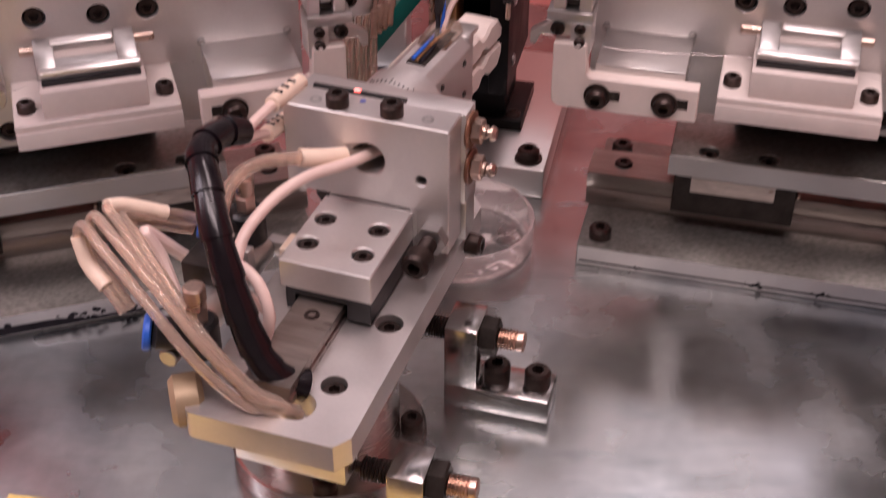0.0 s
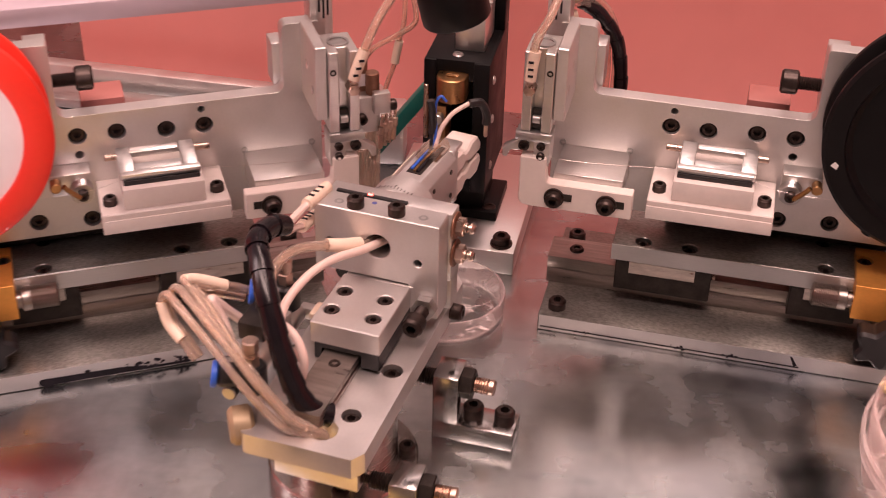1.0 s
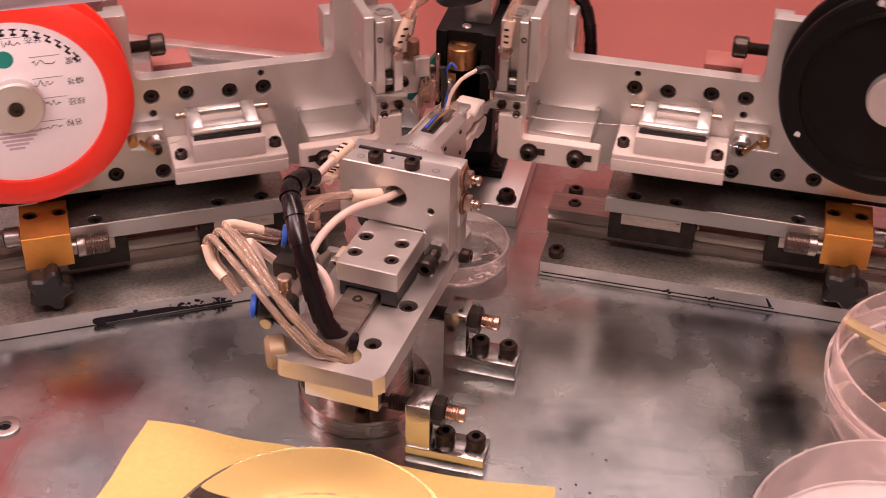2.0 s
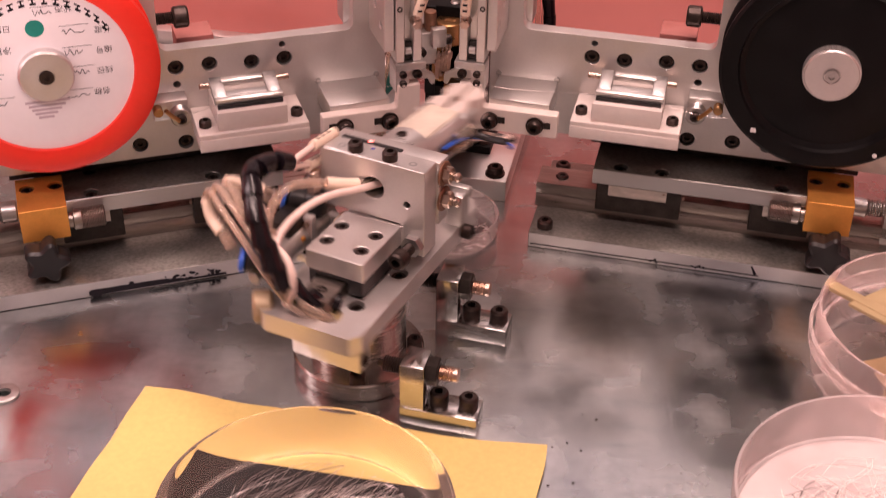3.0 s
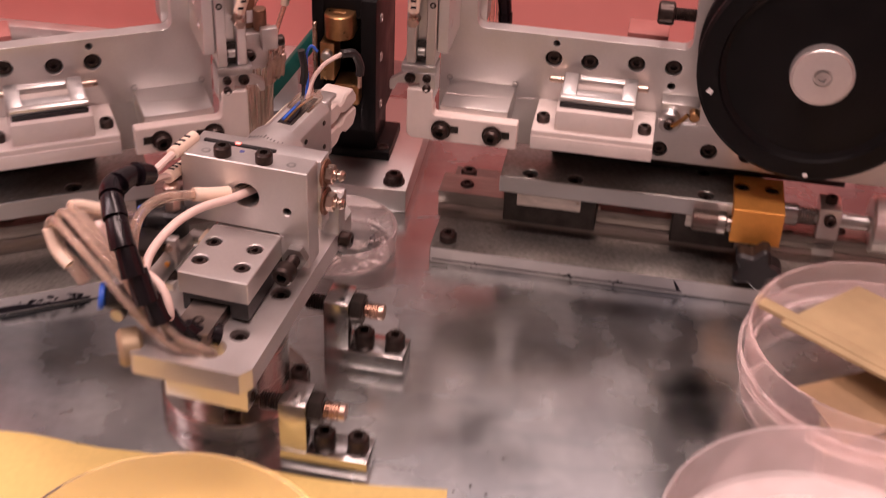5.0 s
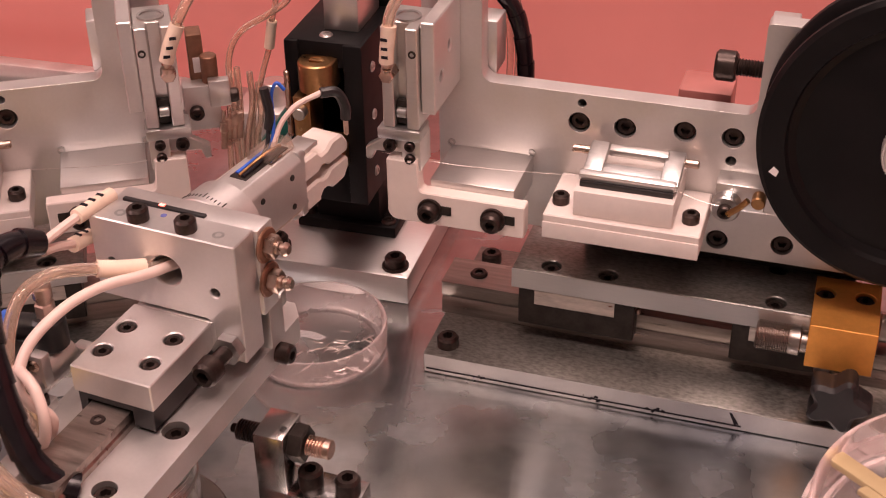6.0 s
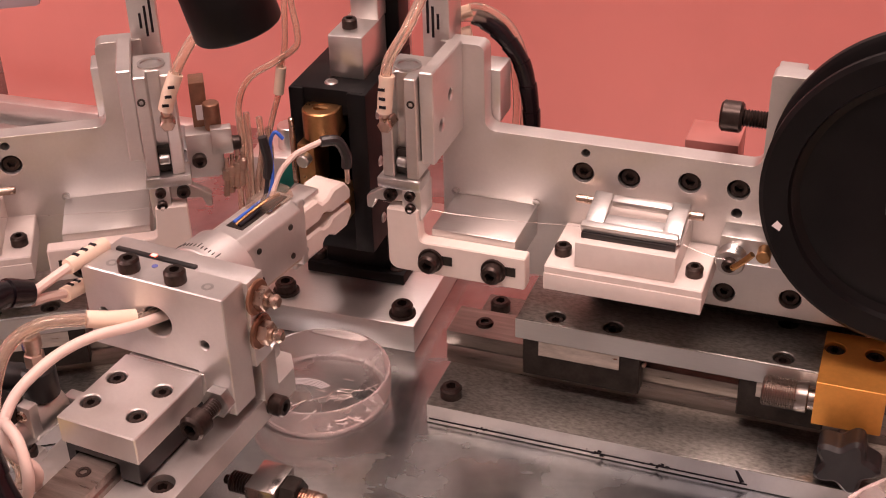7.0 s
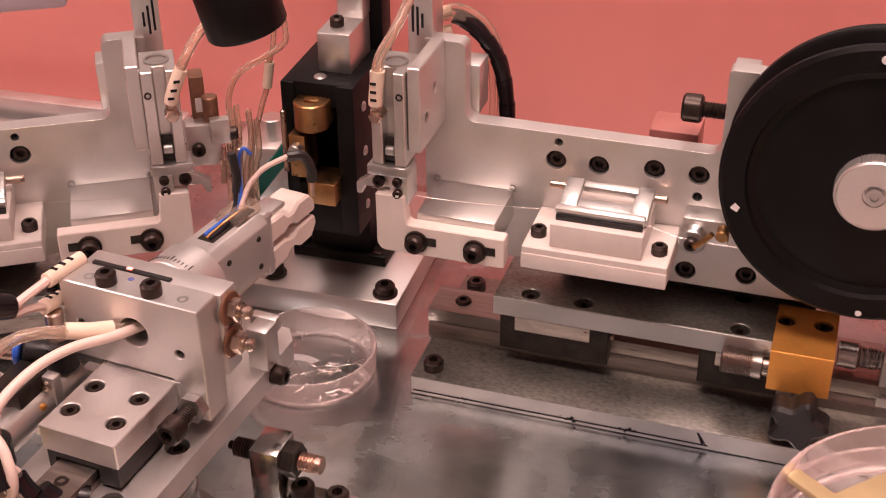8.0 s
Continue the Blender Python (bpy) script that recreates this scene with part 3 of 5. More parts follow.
    cap_screw(k, (s * 82, 18, 60.8), (0, -1, 0), 4.0, 2.2)
    bm = BM()
    hose(bm, [(s * 83, 15.5, 61), (s * 86, 15.2, 64), (s * 88, 15.0, 66.5)], 0.9, 8)
    part("wire_finger", bm, BRASS, k)
    part("stud", rod(BM(), (s * 90.5, 30, 64), (s * 90.5, 18, 64), 1.9), BRASS, k)
    # clamp bolt through the rear tab
    part("rear_tab", box(BM(), s * 86.6, s * 94, 36.2, 47, 84, 108, 0.5), ALU, t)
    bm = BM()
    rod(bm, (s * 79, 41.5, 92.6), (s * 73, 41.5, 92.6), 4.3, 0.7, 26)
    rod(bm, (s * 73.4, 41.5, 92.6), (s * 72.95, 41.5, 92.6), 2.2, 0.1, 6)
    thread(bm, (s * 79, 41.5, 92.6), (s * 88, 41.5, 92.6), 2.5, 0.8)
    part("clamp_bolt", bm, SCREW, t, "black socket bolt")
    # pneumatic gripper hanging on the inner end
    gp = part("gripper_plate", prism(BM(), [(6.5, 83.8), (29.9, 83.8), (29.9, 110.6), (6.5, 110.6)], s * -1.0, s * 3.0, "yz", [(12.5, 93, 1.7), (20, 99, 1.7)], bev=0.35), ALU, t)
    cy = prism(BM(), [(s * u, v) for u, v in ((-11.5, 4.5), (-8.2, 4.5), (-8.2, 8.6), (-4.6, 8.6), (-4.6, 4.5), (-1.2, 4.5), (-1.2, 20), (-11.5, 20))], 79.5, 109.2, "xy", bev=0.3)
    gb = part("gripper_body", cy, ALU_B, t, "bright pneumatic gripper body")
    part("piston_bore", lathe(BM(), [(2.4, 0), (3.7, 0), (3.7, 0.6), (2.9, 0.6), (2.9, 0.1), (0, 0.1)], (s * -6.2, 12.5, 109.2), (0, 0, 1)), STEEL, gb)
    part("window", box(BM(), s * -8.1, s * -4.7, 6.6, 8.7, 80, 87, 0.1), DARK, gb)
    part("roller", rod(BM(), (s * -7.9, 6.4, 83.6), (s * -4.9, 6.4, 83.6), 1.5), STEEL, gb)
    part("port", lathe(BM(), [(0.6, 0), (1.1, 0), (1.1, 0.3), (0.6, 0.3)], (s * -2.6, 4.5, 102), (0, -1, 0), 14), DARK, gb)
    part("lower_bar", box(BM(), s * -13, s * -0.6, 3.4, 12, 76.3, 79.4, 0.35), STEEL, gb, "dull steel crossbar")
    part("finger_holder", box(BM(), s * -6.6, s * -1.0, 5.0, 14, 66.5, 76.2, 0.3), ALU, gb)
    fj = BM()
    prism(fj, [(s * -6.6, 76.2), (s * -10.5, 76.0), (s * -17.8, 71.2), (s * -17.8, 67.6), (s * -16.2, 67.4), (s * -15.0, 70.4), (s * -10.6, 70.6), (s * -6.6, 71.0)], 6.4, 9.4, "xz", bev=0.25)
    fo = part("hook_finger", fj, ALU_B, gb)
    cap_screw(t, (s * -10.2, 6.4, 73.2), (0, -1, 0), 3.8, 1.8)
    for z in (70.2, 74.2):
        cap_screw(t, (s * -4.0, 5.0, z), (0, -1, 0), 3.0, 1.4)
    # air fitting with its labelled sleeve and tube
    ft = BM()
    rod(ft, (s * -8.8, 6.0, 96.5), (s * -8.8, 0.5, 96.5), 2.1, 0.3, 6)
    lathe(ft, [(0, 0), (1.6, 0), (1.6, 1.4), (1.0, 1.6), (1.0, 2.4), (1.6, 2.6), (1.3, 4.2), (0, 4.2)], (s * -8.8, 1.6, 97.2), (0, 0, 1))
    part("air_fitting", ft, COPPER, gb, "plated brass hose fitting")
    lean = [(-8.7, 1.2, 100.6), (-10.2, 1.2, 105), (-12.8, 1.8, 110.5)] if s < 0 else [(-8.7, 1.2, 100.6), (-8.3, 1.2, 105), (-7.6, 1.6, 111)]
    run = [(-11.5, 1.5, 108), (-14, 2.4, 113), (-19, 8, 118), (-27, 18, 121.5), (-36, 30, 126), (-44, 44, 134)] if s < 0 else [(-8.4, 1.2, 108), (-7.2, 2.4, 115), (-4, 8, 122), (-2, 18, 130), (-2, 30, 134), (1, 44, 128)]
    part("sleeve", hose(BM(), [(s * u, v, z) for u, v, z in lean], 2.0, 14), IVORY, gb, "ivory marker sleeve with black marks")
    mk = BM()
    for z in (102.4, 104.8, 107.4):
        c = -8.4 - (0.42 * (z - 101) if s < 0 else 0)
        box(mk, s * (c - 0.9), s * (c + 0.9), -0.95, -0.7, z, z + 0.8, 0)
    part("sleeve_mark", mk, INK, gb)
    part("air_tube", tube(BM(), [(s * u, v, z) for u, v, z in run], 1.5, 1.0), PU, gb, "clear air tube")
    # sensor body and wiring behind the column
    sb = part("valve_body", box(BM(), s * -9.0, s * -1.0, 31, 41, 92, 126, 0.5), ALU_B, t, "grey valve body with a printed label")
    lab = BM()
    for q, (z0, z1) in enumerate(((111, 122), (110, 119), (112.5, 117))):
        box(lab, s * (-7.6 + 1.5 * q), s * (-6.9 + 1.5 * q), 30.8, 31, z0, z1, 0)
    part("valve_label", lab, INK, sb, "printed lines too small to read")
    for v in (33.4, 38.4):
        cap_screw(sb, (s * -5, v, 126), (0, 0, 1), 4.0, 2.6)
    if s < 0:
        vb = part("sensor_body", box(BM(), s * -19.4, s * -15, 24, 31, 80, 97.5, 0.4), BROWN, t, "brown-black sensor body with a label")
        part("sensor_label", box(BM(), s * -18.4, s * -16.2, 23.8, 24, 86, 90.6, 0), LABEL, vb)
        bk_ = part("sensor_bracket", box(BM(), s * -22.5, s * -12.2, 19, 26, 70, 83.8, 0.4), ALU, t)
        part("side_block", box(BM(), s * -25.4, s * -19.5, 15.5, 19, 78.5, 86.5, 0.4), ALU_B, bk_)
        part("side_spool", rod(BM(), (s * -20.5, 22, 83.8), (s * -20.5, 22, 92), 2.4), BROWN, bk_)
        cap_screw(bk_, (s * -15.5, 19, 76), (0, -1, 0), 4.2, 2.2)
        cap_screw(bk_, (s * -25.4, 17.2, 81), (s * -1, 0, 0), 4.2, 2.4)
        for q in range(4):
            part("needle_valve", lathe(BM(), [(0, 0), (0.9, 0), (0.9, 5), (1.3, 5.4), (1.3, 8), (0.6, 8.4), (0.6, 12), (0, 12)], (s * (-22 - 1.6 * q), 17.5, 64 + q), (0.1, 0.1, 1), 14), COPPER, bk_)
        w = BM()
        hose(w, [(s * 96, 17, 62), (s * 78, 17, 62.6), (s * 60, 17, 66.7), (s * 30, 17, 64.6), (s * 6, 17, 63.2), (s * -14, 9, 68.6)], 0.07, 5, 4)
        part("feed_wire", w, HAIR, t, "hair-thin metal wire")
        return t
    wrap_bands(t, [(s * 0, 49.5, 110), (s * 3.8, 50, 108), (s * 8.8, 50, 104), (s * 13.8, 50, 97), (s * 16.2, 50, 87.7), (s * 17.2, 50, 76), (s * 16.4, 49, 62)], 2.5, 8, "black spiral cable wrap")
    for dz in (0, -6.5):
        part("marker_sleeve", hose(BM(), [(s * -6.6, 46, 109 + dz), (s * -3.4, 47.4, 111 + dz), (s * -0.6, 48.4, 111.8 + dz)], 1.9, 12), IVORY, t, "ivory marker sleeve")
    for k in range(3):
        part("clear_tube", hose(BM(), [(s * (-6 + k), 46, 110), (s * (1 + k), 48, 113.5 - 2 * k), (s * (9 - k), 52, 108 - 2 * k), (s * (14 - 2 * k), 52.5, 98), (s * (16.5 - 2.4 * k), 52, 84), (s * (16 - 2.4 * k), 51, 64)], 1.0, 8), PU, t)
    # the thin wire that runs through the guides
    w = BM()
    hose(w, [(s * 96, 17, 62), (s * 78, 17, 62.6), (s * 60, 17, 66.7), (s * 30, 17, 64.6), (s * 6, 17, 63.2), (s * -14, 9, 68.6)], 0.07, 5, 4)
    part("feed_wire", w, HAIR, t, "hair-thin metal wire")
    return t


def reel_shell(s, front, c, rim, body):
    """Profile of a reel: two flanges, a drum and a dished face."""
    return [(5, front + 1.5), (26, front + 1.5), (31.5, front + 2.4), (33.5, front + 1.4), (34.2, front), (40.2, front), (41.4, front + 0.9), (41.4, front + 2.2), (40.0, front + 3.0), (31, front + 3.6), (30, front + 12), (40.0, front + 13), (41.2, front + 14), (41.2, front + 16), (5, front + 16)]


def black_reel(m, s):
    t = thing("wire_reel", "black plastic wire reel held by a round aluminium knob", "wire reel", m)
    part("flange", lathe(BM(), [(r, -h) for r, h in reel_shell(s, 10, 0, 0, 0)], (s * 129.5, 0, 90), (0, -1, 0), 96), BLACK, t)
    hk = prism(BM(), [(s * 129.5 + (10.45 + (0.25 if k % 2 else -0.15)) * math.cos(math.pi * k / 75), 90 + (10.45 + (0.25 if k % 2 else -0.15)) * math.sin(math.pi * k / 75)) for k in range(150)], 7.6, 12.2, "xz")
    lathe(hk, [(0, 0), (10.1, 0), (9.7, 0.5), (3.2, 0.5), (3.0, 0.1), (0, 0.1)], (s * 129.5, 7.6, 90), (0, -1, 0), 48)
    part("hub_knob", hk, ALU, t, "satin aluminium hub knob with a knurled edge")
    part("shaft_end", lathe(BM(), [(0, 0.2), (1.2, 0.2), (1.3, 1.0), (2.5, 1.0), (2.5, 0)], (s * 129.5, 7.2, 90), (0, -1, 0), 24, hexa=(1, 2)), STEEL, t)
    part("shaft", rod(BM(), (s * 129.5, 30, 89), (s * 129.5, 24, 89), 5), STEEL, t)
    part("notch", prism(BM(), [(s * 92.4, 79.0), (s * 94.4, 77.8), (s * 95.0, 79.4), (s * 93.6, 80.6)], 9.7, 9.95, "xz"), WHITECARD, t, "white wire notch")
    for u, z, q in ((126.5, 127.6, 1.2), (131, 51, 0.9)):
        part("eyelet", rod(BM(), (s * u, 9.95, z), (s * u, 9.6, z), q), WHITECARD, t, "small pale wire eyelet")
    part("wire_end", hose(BM(), [(s * 126.5, 9.4, 127.6), (s * 131, 9.0, 123), (s * 134, 9.6, 121.5), (s * 139, 9.7, 121)], 0.16, 5), HAIR, t)
    return t


def text(body, size, place, parent, material=None, turn=0.0):
    """Writing with the built-in font, as a mesh, upright on a face that looks towards -y."""
    cu = bpy.data.curves.new("writing", "FONT")
    cu.body, cu.size, cu.align_x, cu.align_y = body, size * MM, "CENTER", "CENTER"
    tmp = bpy.data.objects.new("writing", cu)
    me = bpy.data.meshes.new_from_object(tmp)
    bpy.data.objects.remove(tmp)
    me.materials.append(material or INK)
    ob = new("writing", me)
    ob.parent = parent
    ob.matrix_basis = Matrix.Translation(Vector(place) * MM) @ pose(0, 0, 0, 0, turn, 0) @ pose(0, 0, 0, 90, 0, 0)
    return ob


def red_reel(m, s):
    t = thing("wire_reel", "red-rimmed wire reel with a white handwritten paper label", "wire reel", m)
    cx, cz = s * 129.5, 90
    part("rim", lathe(BM(), [(r, -h) for r, h in [(31.5, 13.5), (31.8, 10.6), (33, 10), (39.8, 10), (41.2, 10.8), (41.6, 13), (40, 15), (32, 15.4), (31, 22), (40, 23), (41.2, 24), (41.2, 26), (5, 26)]], (cx, 0, cz), (0, -1, 0), 96), RED, t, "glossy red plastic rim")
    la = part("label", lathe(BM(), [(0, -12), (31.9, -12), (31.9, -12.6), (0, -12.6)], (cx, 0, cz), (0, -1, 0), 72), LABEL, t, "white paper label with printed and handwritten lines")
    part("hub_knob", lathe(BM(), [(0, 0), (9.8, 0), (10.0, 4.2), (9.3, 5.0), (3.0, 5.0), (2.8, 4.6), (0, 4.6)], (cx, 12.4, cz), (0, -1, 0), 48), ALU, t, "satin aluminium hub knob")
    part("shaft_end", lathe(BM(), [(0, 0.2), (1.2, 0.2), (1.3, 1.0), (2.6, 1.0), (2.6, 0)], (cx, 7.9, cz), (0, -1, 0), 24, hexa=(1, 2)), SCREW, t)
    part("shaft", rod(BM(), (cx, 30, cz), (cx, 26, cz), 5), STEEL, t)
    y = 11.93
    # printed fields, upside down as the reel hangs
    for body, du, dz in (("\u957f\u5ea6", 22, 14.6), ("\u7f16\u53f7", 21.6, 6.6), ("\u7ebf\u5f84", 21, -1.6), ("\u540d\u79f0", 19, -10.0),
                         ("\u65e5\u671f", -12.5, 18.5), ("\u51c0\u91cd", -13.5, 10.2), ("\u72b6\u6001", 9.4, 24.0)):
        text(body, 3.0, (cx + du, y, cz + dz), la, INK, 180)
    bm = BM()
    for k in range(15):
        a = math.radians(34 + 8.2 * k)
        c = Vector((cx + 27.6 * math.cos(a), 0, cz + 27.6 * math.sin(a)))
        q = Matrix.Rotation(-(a - math.pi / 2), 4, "Y")
        box(bm, c.x - 1.2, c.x + 1.2, y - 0.05, y + 0.05, c.z + 0.7, c.z + 1.3, 0, q)
        box(bm, c.x - 1.0, c.x + 1.1, y - 0.05, y + 0.05, c.z - 1.4, c.z - 0.5, 0, q)
        box(bm, c.x - 0.3, c.x + 0.3, y - 0.05, y + 0.05, c.z - 1.2, c.z + 1.2, 0, q)
    rnd = random.Random(12)
    for du, dz in ((12.4, 15.2), (12.4, 6.8), (12.8, -1.2), (11, -10.4), (-20, 17.0), (-20.5, 9.0), (-19.5, -1.0), (-17, -10.5), (3.5, 23.4)):
        box(bm, cx + du - 5.4, cx + du + 5.0, y - 0.02, y + 0.05, cz + dz + 1.9, cz + dz + 2.05, 0)
        x_ = cx + du - 4.6
        pts = []
        for _ in range(11):
            pts.append((x_, y - 0.02, cz + dz + rnd.uniform(-1.3, 1.3)))
            x_ += rnd.uniform(0.3, 1.1)
        hose(bm, pts, 0.13, 4, 4)
    part("handwriting", bm, INK, la)
    part("seal", lathe(BM(), [(0, 0), (3.3, 0), (3.3, 0.06), (0, 0.06)], (cx - 1.4, y + 0.04, cz + 17.4), (0, -1, 0), 32), SEAL, la, "round green sticker")
    bm = BM()
    for j in range(5):
        box(bm, cx - 9 + j * 1.0, cx + 7 - j * 1.6, y - 0.02, y + 0.05, cz - 12.2 - j * 1.6, cz - 11.2 - j * 1.6, 0)
    part("stamp", bm, mat("faded_stamp", (0.52, 0.42, 0.46), 0.6), la, "faded printed stamp")
    return t


feeder_base(FR, 1, 0.0)
feeder_base(FL, -1, -5.2)
linear_stage(FR, 1)
linear_stage(FL, -1)
feeder_r, feeder_l = wire_feeder(FR, 1), wire_feeder(FL, -1)
reel_r, reel_l = black_reel(FR, 1), red_reel(FL, -1)

# ---- the black press tower behind ----
tower = thing("press_tower", "black anodised press tower on a thick aluminium foot", "press tower", pose(0, 0, 0, 0, 0, -9.0))


def tw(x, y):
    """World millimetres to the tower's own turned frame."""
    v = Matrix.Rotation(radians(9.0), 3, "Z") @ Vector((x, y, 0))
    return v.x, v.y


x1, y0 = tw(27.1, 377.8)
part("foot_plate", box(BM(), x1 - 58, x1, y0, y0 + 78, 0, 10.2, 0.5), ALU_B, tower)
for x, y in ((22.2, 384.6), (-18.6, 393.0)):
    cap_screw(tower, (*tw(x, y), 10.2), d=7, h=4.2, washer=True)
hx, hy = tw(-9.0, 386.0)
part("flange", box(BM(), hx - 8.7, hx + 26, hy + 19.2, hy + 46, 10.2, 14.2, 0.4), BLACK, tower)
cap_screw(tower, (hx - 5.4, hy + 23, 14.2), d=5, h=3)
cap_screw(tower, (hx + 22.6, hy + 23, 14.2), d=5, h=1)
co = part("column", box(BM(), hx - 2, hx + 20, hy + 21.5, hy + 44, 14.2, 84, 0.5), BLACK, tower)
part("cheek", box(BM(), hx - 0.5, hx + 4, hy, hy + 40, 48, 88, 0.5), BLACK, co)
part("cheek", box(BM(), hx + 18, hx + 24, hy, hy + 40, 34, 88, 0.5), BLACK, co)
part("cap", box(BM(), hx + 0.5, hx + 23, hy + 1, hy + 40, 80, 88.2, 0.5), BLACK, co)
part("shelf", box(BM(), hx - 0.2, hx + 23.6, hy + 0.4, hy + 39, 33.8, 52, 0.5), BLACK, co)
cap_screw(tower, (hx + 11, hy + 6, 87.9), d=4.2, h=0.8, material=STEEL)
for z in (42, 62, 78):
    cap_screw(tower, (hx + 24, hy + 9, z), (1, 0, 0), 3.4, 0.6, material=STEEL)
top = BM()
box(top, hx + 9, hx + 20, hy + 10, hy + 30, 88, 101.5, 0.5)
part("top_block", top, ALU_B, tower)
part("top_upright", box(BM(), hx + 12, hx + 24, hy + 31, hy + 40, 88, 190, 0.6), BLACK, tower)
part("top_bracket", box(BM(), hx + 11, hx + 20, hy + 24, hy + 31, 101.4, 160, 0.5), ALU, tower)
cap_screw(tower, (hx + 13.5, hy + 17, 101.5), d=4.6, h=3)
bx, by = hx + 10.5, hy - 6.0
br = BM()
lathe(br, [(1.6, 0), (5.6, 0), (5.6, 8.6), (5.2, 9), (2.4, 9), (2.2, 8), (0, 8)], (bx, by + 4, 74.6), (0, 0, 1), 32)
box(br, bx - 5.6, bx + 5.6, by + 4, by + 16, 74.6, 83.4, 0.4)
part("upper_clamp", br, BRASS, tower, "brown brass clamp")
br = BM()
box(br, bx - 6.5, bx - 1, by - 1, by + 10, 58, 73, 0.4)
box(br, bx - 1.5, bx + 8, by, by + 12, 48, 56, 0.4)
part("lower_clamp", br, BRASS, tower, "brown brass wire clamp")
part("clamp_screw", rod(BM(), (bx - 3.5, by - 1, 69), (bx - 3.5, by - 4.5, 69), 2.0), STEEL, tower)
part("copper_pin", rod(BM(), (bx - 9, by + 2, 58), (bx - 9, by + 2, 80), 0.9), COPPER, tower)
# ---- the inspection lens above ----
lens = thing("inspection_lens", "black ribbed inspection camera lens on a stand", "lens", pose(0.0032, 0.3065, 0))
LEAN = pose(0.0015, 0, 0.1392, 2, -14, 0) @ pose(0, 0, -0.139)
part("barrel", lathe(BM(), [(0, 140.5), (7.9, 140.5), (8.1, 139.4), (9.8, 139.0), (10.2, 139.6), (10.2, 155), (9.6, 156), (10.2, 157), (10.2, 188), (9, 190), (9, 260), (0, 260)], seg=48), BLACK, lens, m=LEAN)
rb = BM()
for k in range(26):
    a = 2 * math.pi * k / 26
    box(rb, 10.1 * math.cos(a) - 0.4, 10.1 * math.cos(a) + 0.4, 10.1 * math.sin(a) - 0.4, 10.1 * math.sin(a) + 0.4, 162, 182, 0)
part("grip_ring", rb, RUBBER, lens, m=LEAN)
part("arm", box(BM(), -33, -19, 6, 163, 226, 240, 1), BLACK, lens)
part("cross_arm", box(BM(), -33, 8, 163, 181, 226, 240, 1), BLACK, lens)
part("post", rod(BM(), (0, 172, 0), (0, 172, 300), 7), STEEL, lens)

# ---- white lamp housing over the left feeder ----
lb_ = thing("lamp_housing", "pale lilac enamelled lamp housing over the red reel", "lamp housing", pose(-0.117, 0.27, 0.15, 0, 0, 19.5))
part("housing", box(BM(), -220, 85, -4, 30, -2.5, 3.5, 1.2), LILAC, lb_)
part("diffuser", box(BM(), -214, 79, 2, 24, -3.4, -2.4, 0.3), LABEL, lb_, "milky lamp diffuser")
area("bench_lamp", (-0.20, 0.246, 0.1455), (-0.20, 0.28, 0.0), 0.24, 0.02, 0.17, (1.0, 0.80, 0.80))
part("hanger", box(BM(), -160, -150, 20, 28, 3, 200, 0.6), ALU, lb_)

# ---- the swing arm's fixed pedestal and its two stops ----
PIVOT = (-0.0262, 0.2635)
HEAD = -16.0
ped = thing("pedestal", "turned steel pedestal of the swing arm, bolted to the table", "pedestal", pose(*PIVOT, 0, 0, 0, HEAD))
part("flange", lathe(BM(), [(0, 0), (23.6, 0), (24.0, 0.5), (24.0, 6.6), (23.4, 7.2), (17.5, 7.2), (0, 7.2)], seg=64), TURNED, ped)
part("column", lathe(BM(), [(0, 7), (17.4, 7), (17.4, 24.4), (16.8, 24.8), (16.8, 25.4), (17.2, 25.8), (17.2, 29), (0, 29)], seg=64), TURNED, ped, "polished steel column")
for k in range(4):
    a = math.radians(20 + 90 * k)
    cap_screw(ped, (20.4 * math.cos(a), 20.4 * math.sin(a), 7.2), d=5.6, h=3.4)


def stop_bracket(m, label):
    t = thing("stop_bracket", label, "stop bracket", m, "arm stops")
    part("foot", box(BM(), 0, 27.4, 0, 11.5, 0, 7.0, 0.35), POLISHED, t)
    part("upright", box(BM(), 0, 8.6, 0.03, 11.47, 6.9, 25.6, 0.45), POLISHED, t)
    for u in (12.6, 23.2):
        cap_screw(t, (u, 6.4, 7.0), d=6.8, h=5.0)
    bm = BM()
    thread(bm, (-7.2, 6, 20.5), (0.2, 6, 20.5), 2.9, 0.8, 20)
    rod(bm, (-9.2, 6, 20.5), (-7.0, 6, 20.5), 1.3)
    part("plunger", bm, SCREW, t, "dark threaded stop plunger")
    part("nut", lathe(BM(), [(0, 0), (4.9, 0), (5.2, 0.5), (5.2, 3.6), (4.8, 4.1), (0, 4.1)], (8.6, 6, 20.5), (1, 0, 0), 24, hexa=(1, 2, 3, 4)), DARK, t)
    bm = BM()
    thread(bm, (12.6, 6, 20.5), (17.5, 6, 20.5), 2.8, 0.8, 20)
    rod(bm, (17.5, 6, 20.5), (19.5, 6, 20.5), 2.6)
    part("stop_screw", bm, COPPER, t, "coppery threaded stop screw")
    return t


stop_bracket(pose(0.0010, 0.2812, 0, 0, 0, -12.5), "aluminium stop bracket with black screws behind the pedestal")
stop_bracket(pose(-0.0090, 0.2300, 0, 0, 0, -11.5), "aluminium stop bracket with black screws before the pedestal")

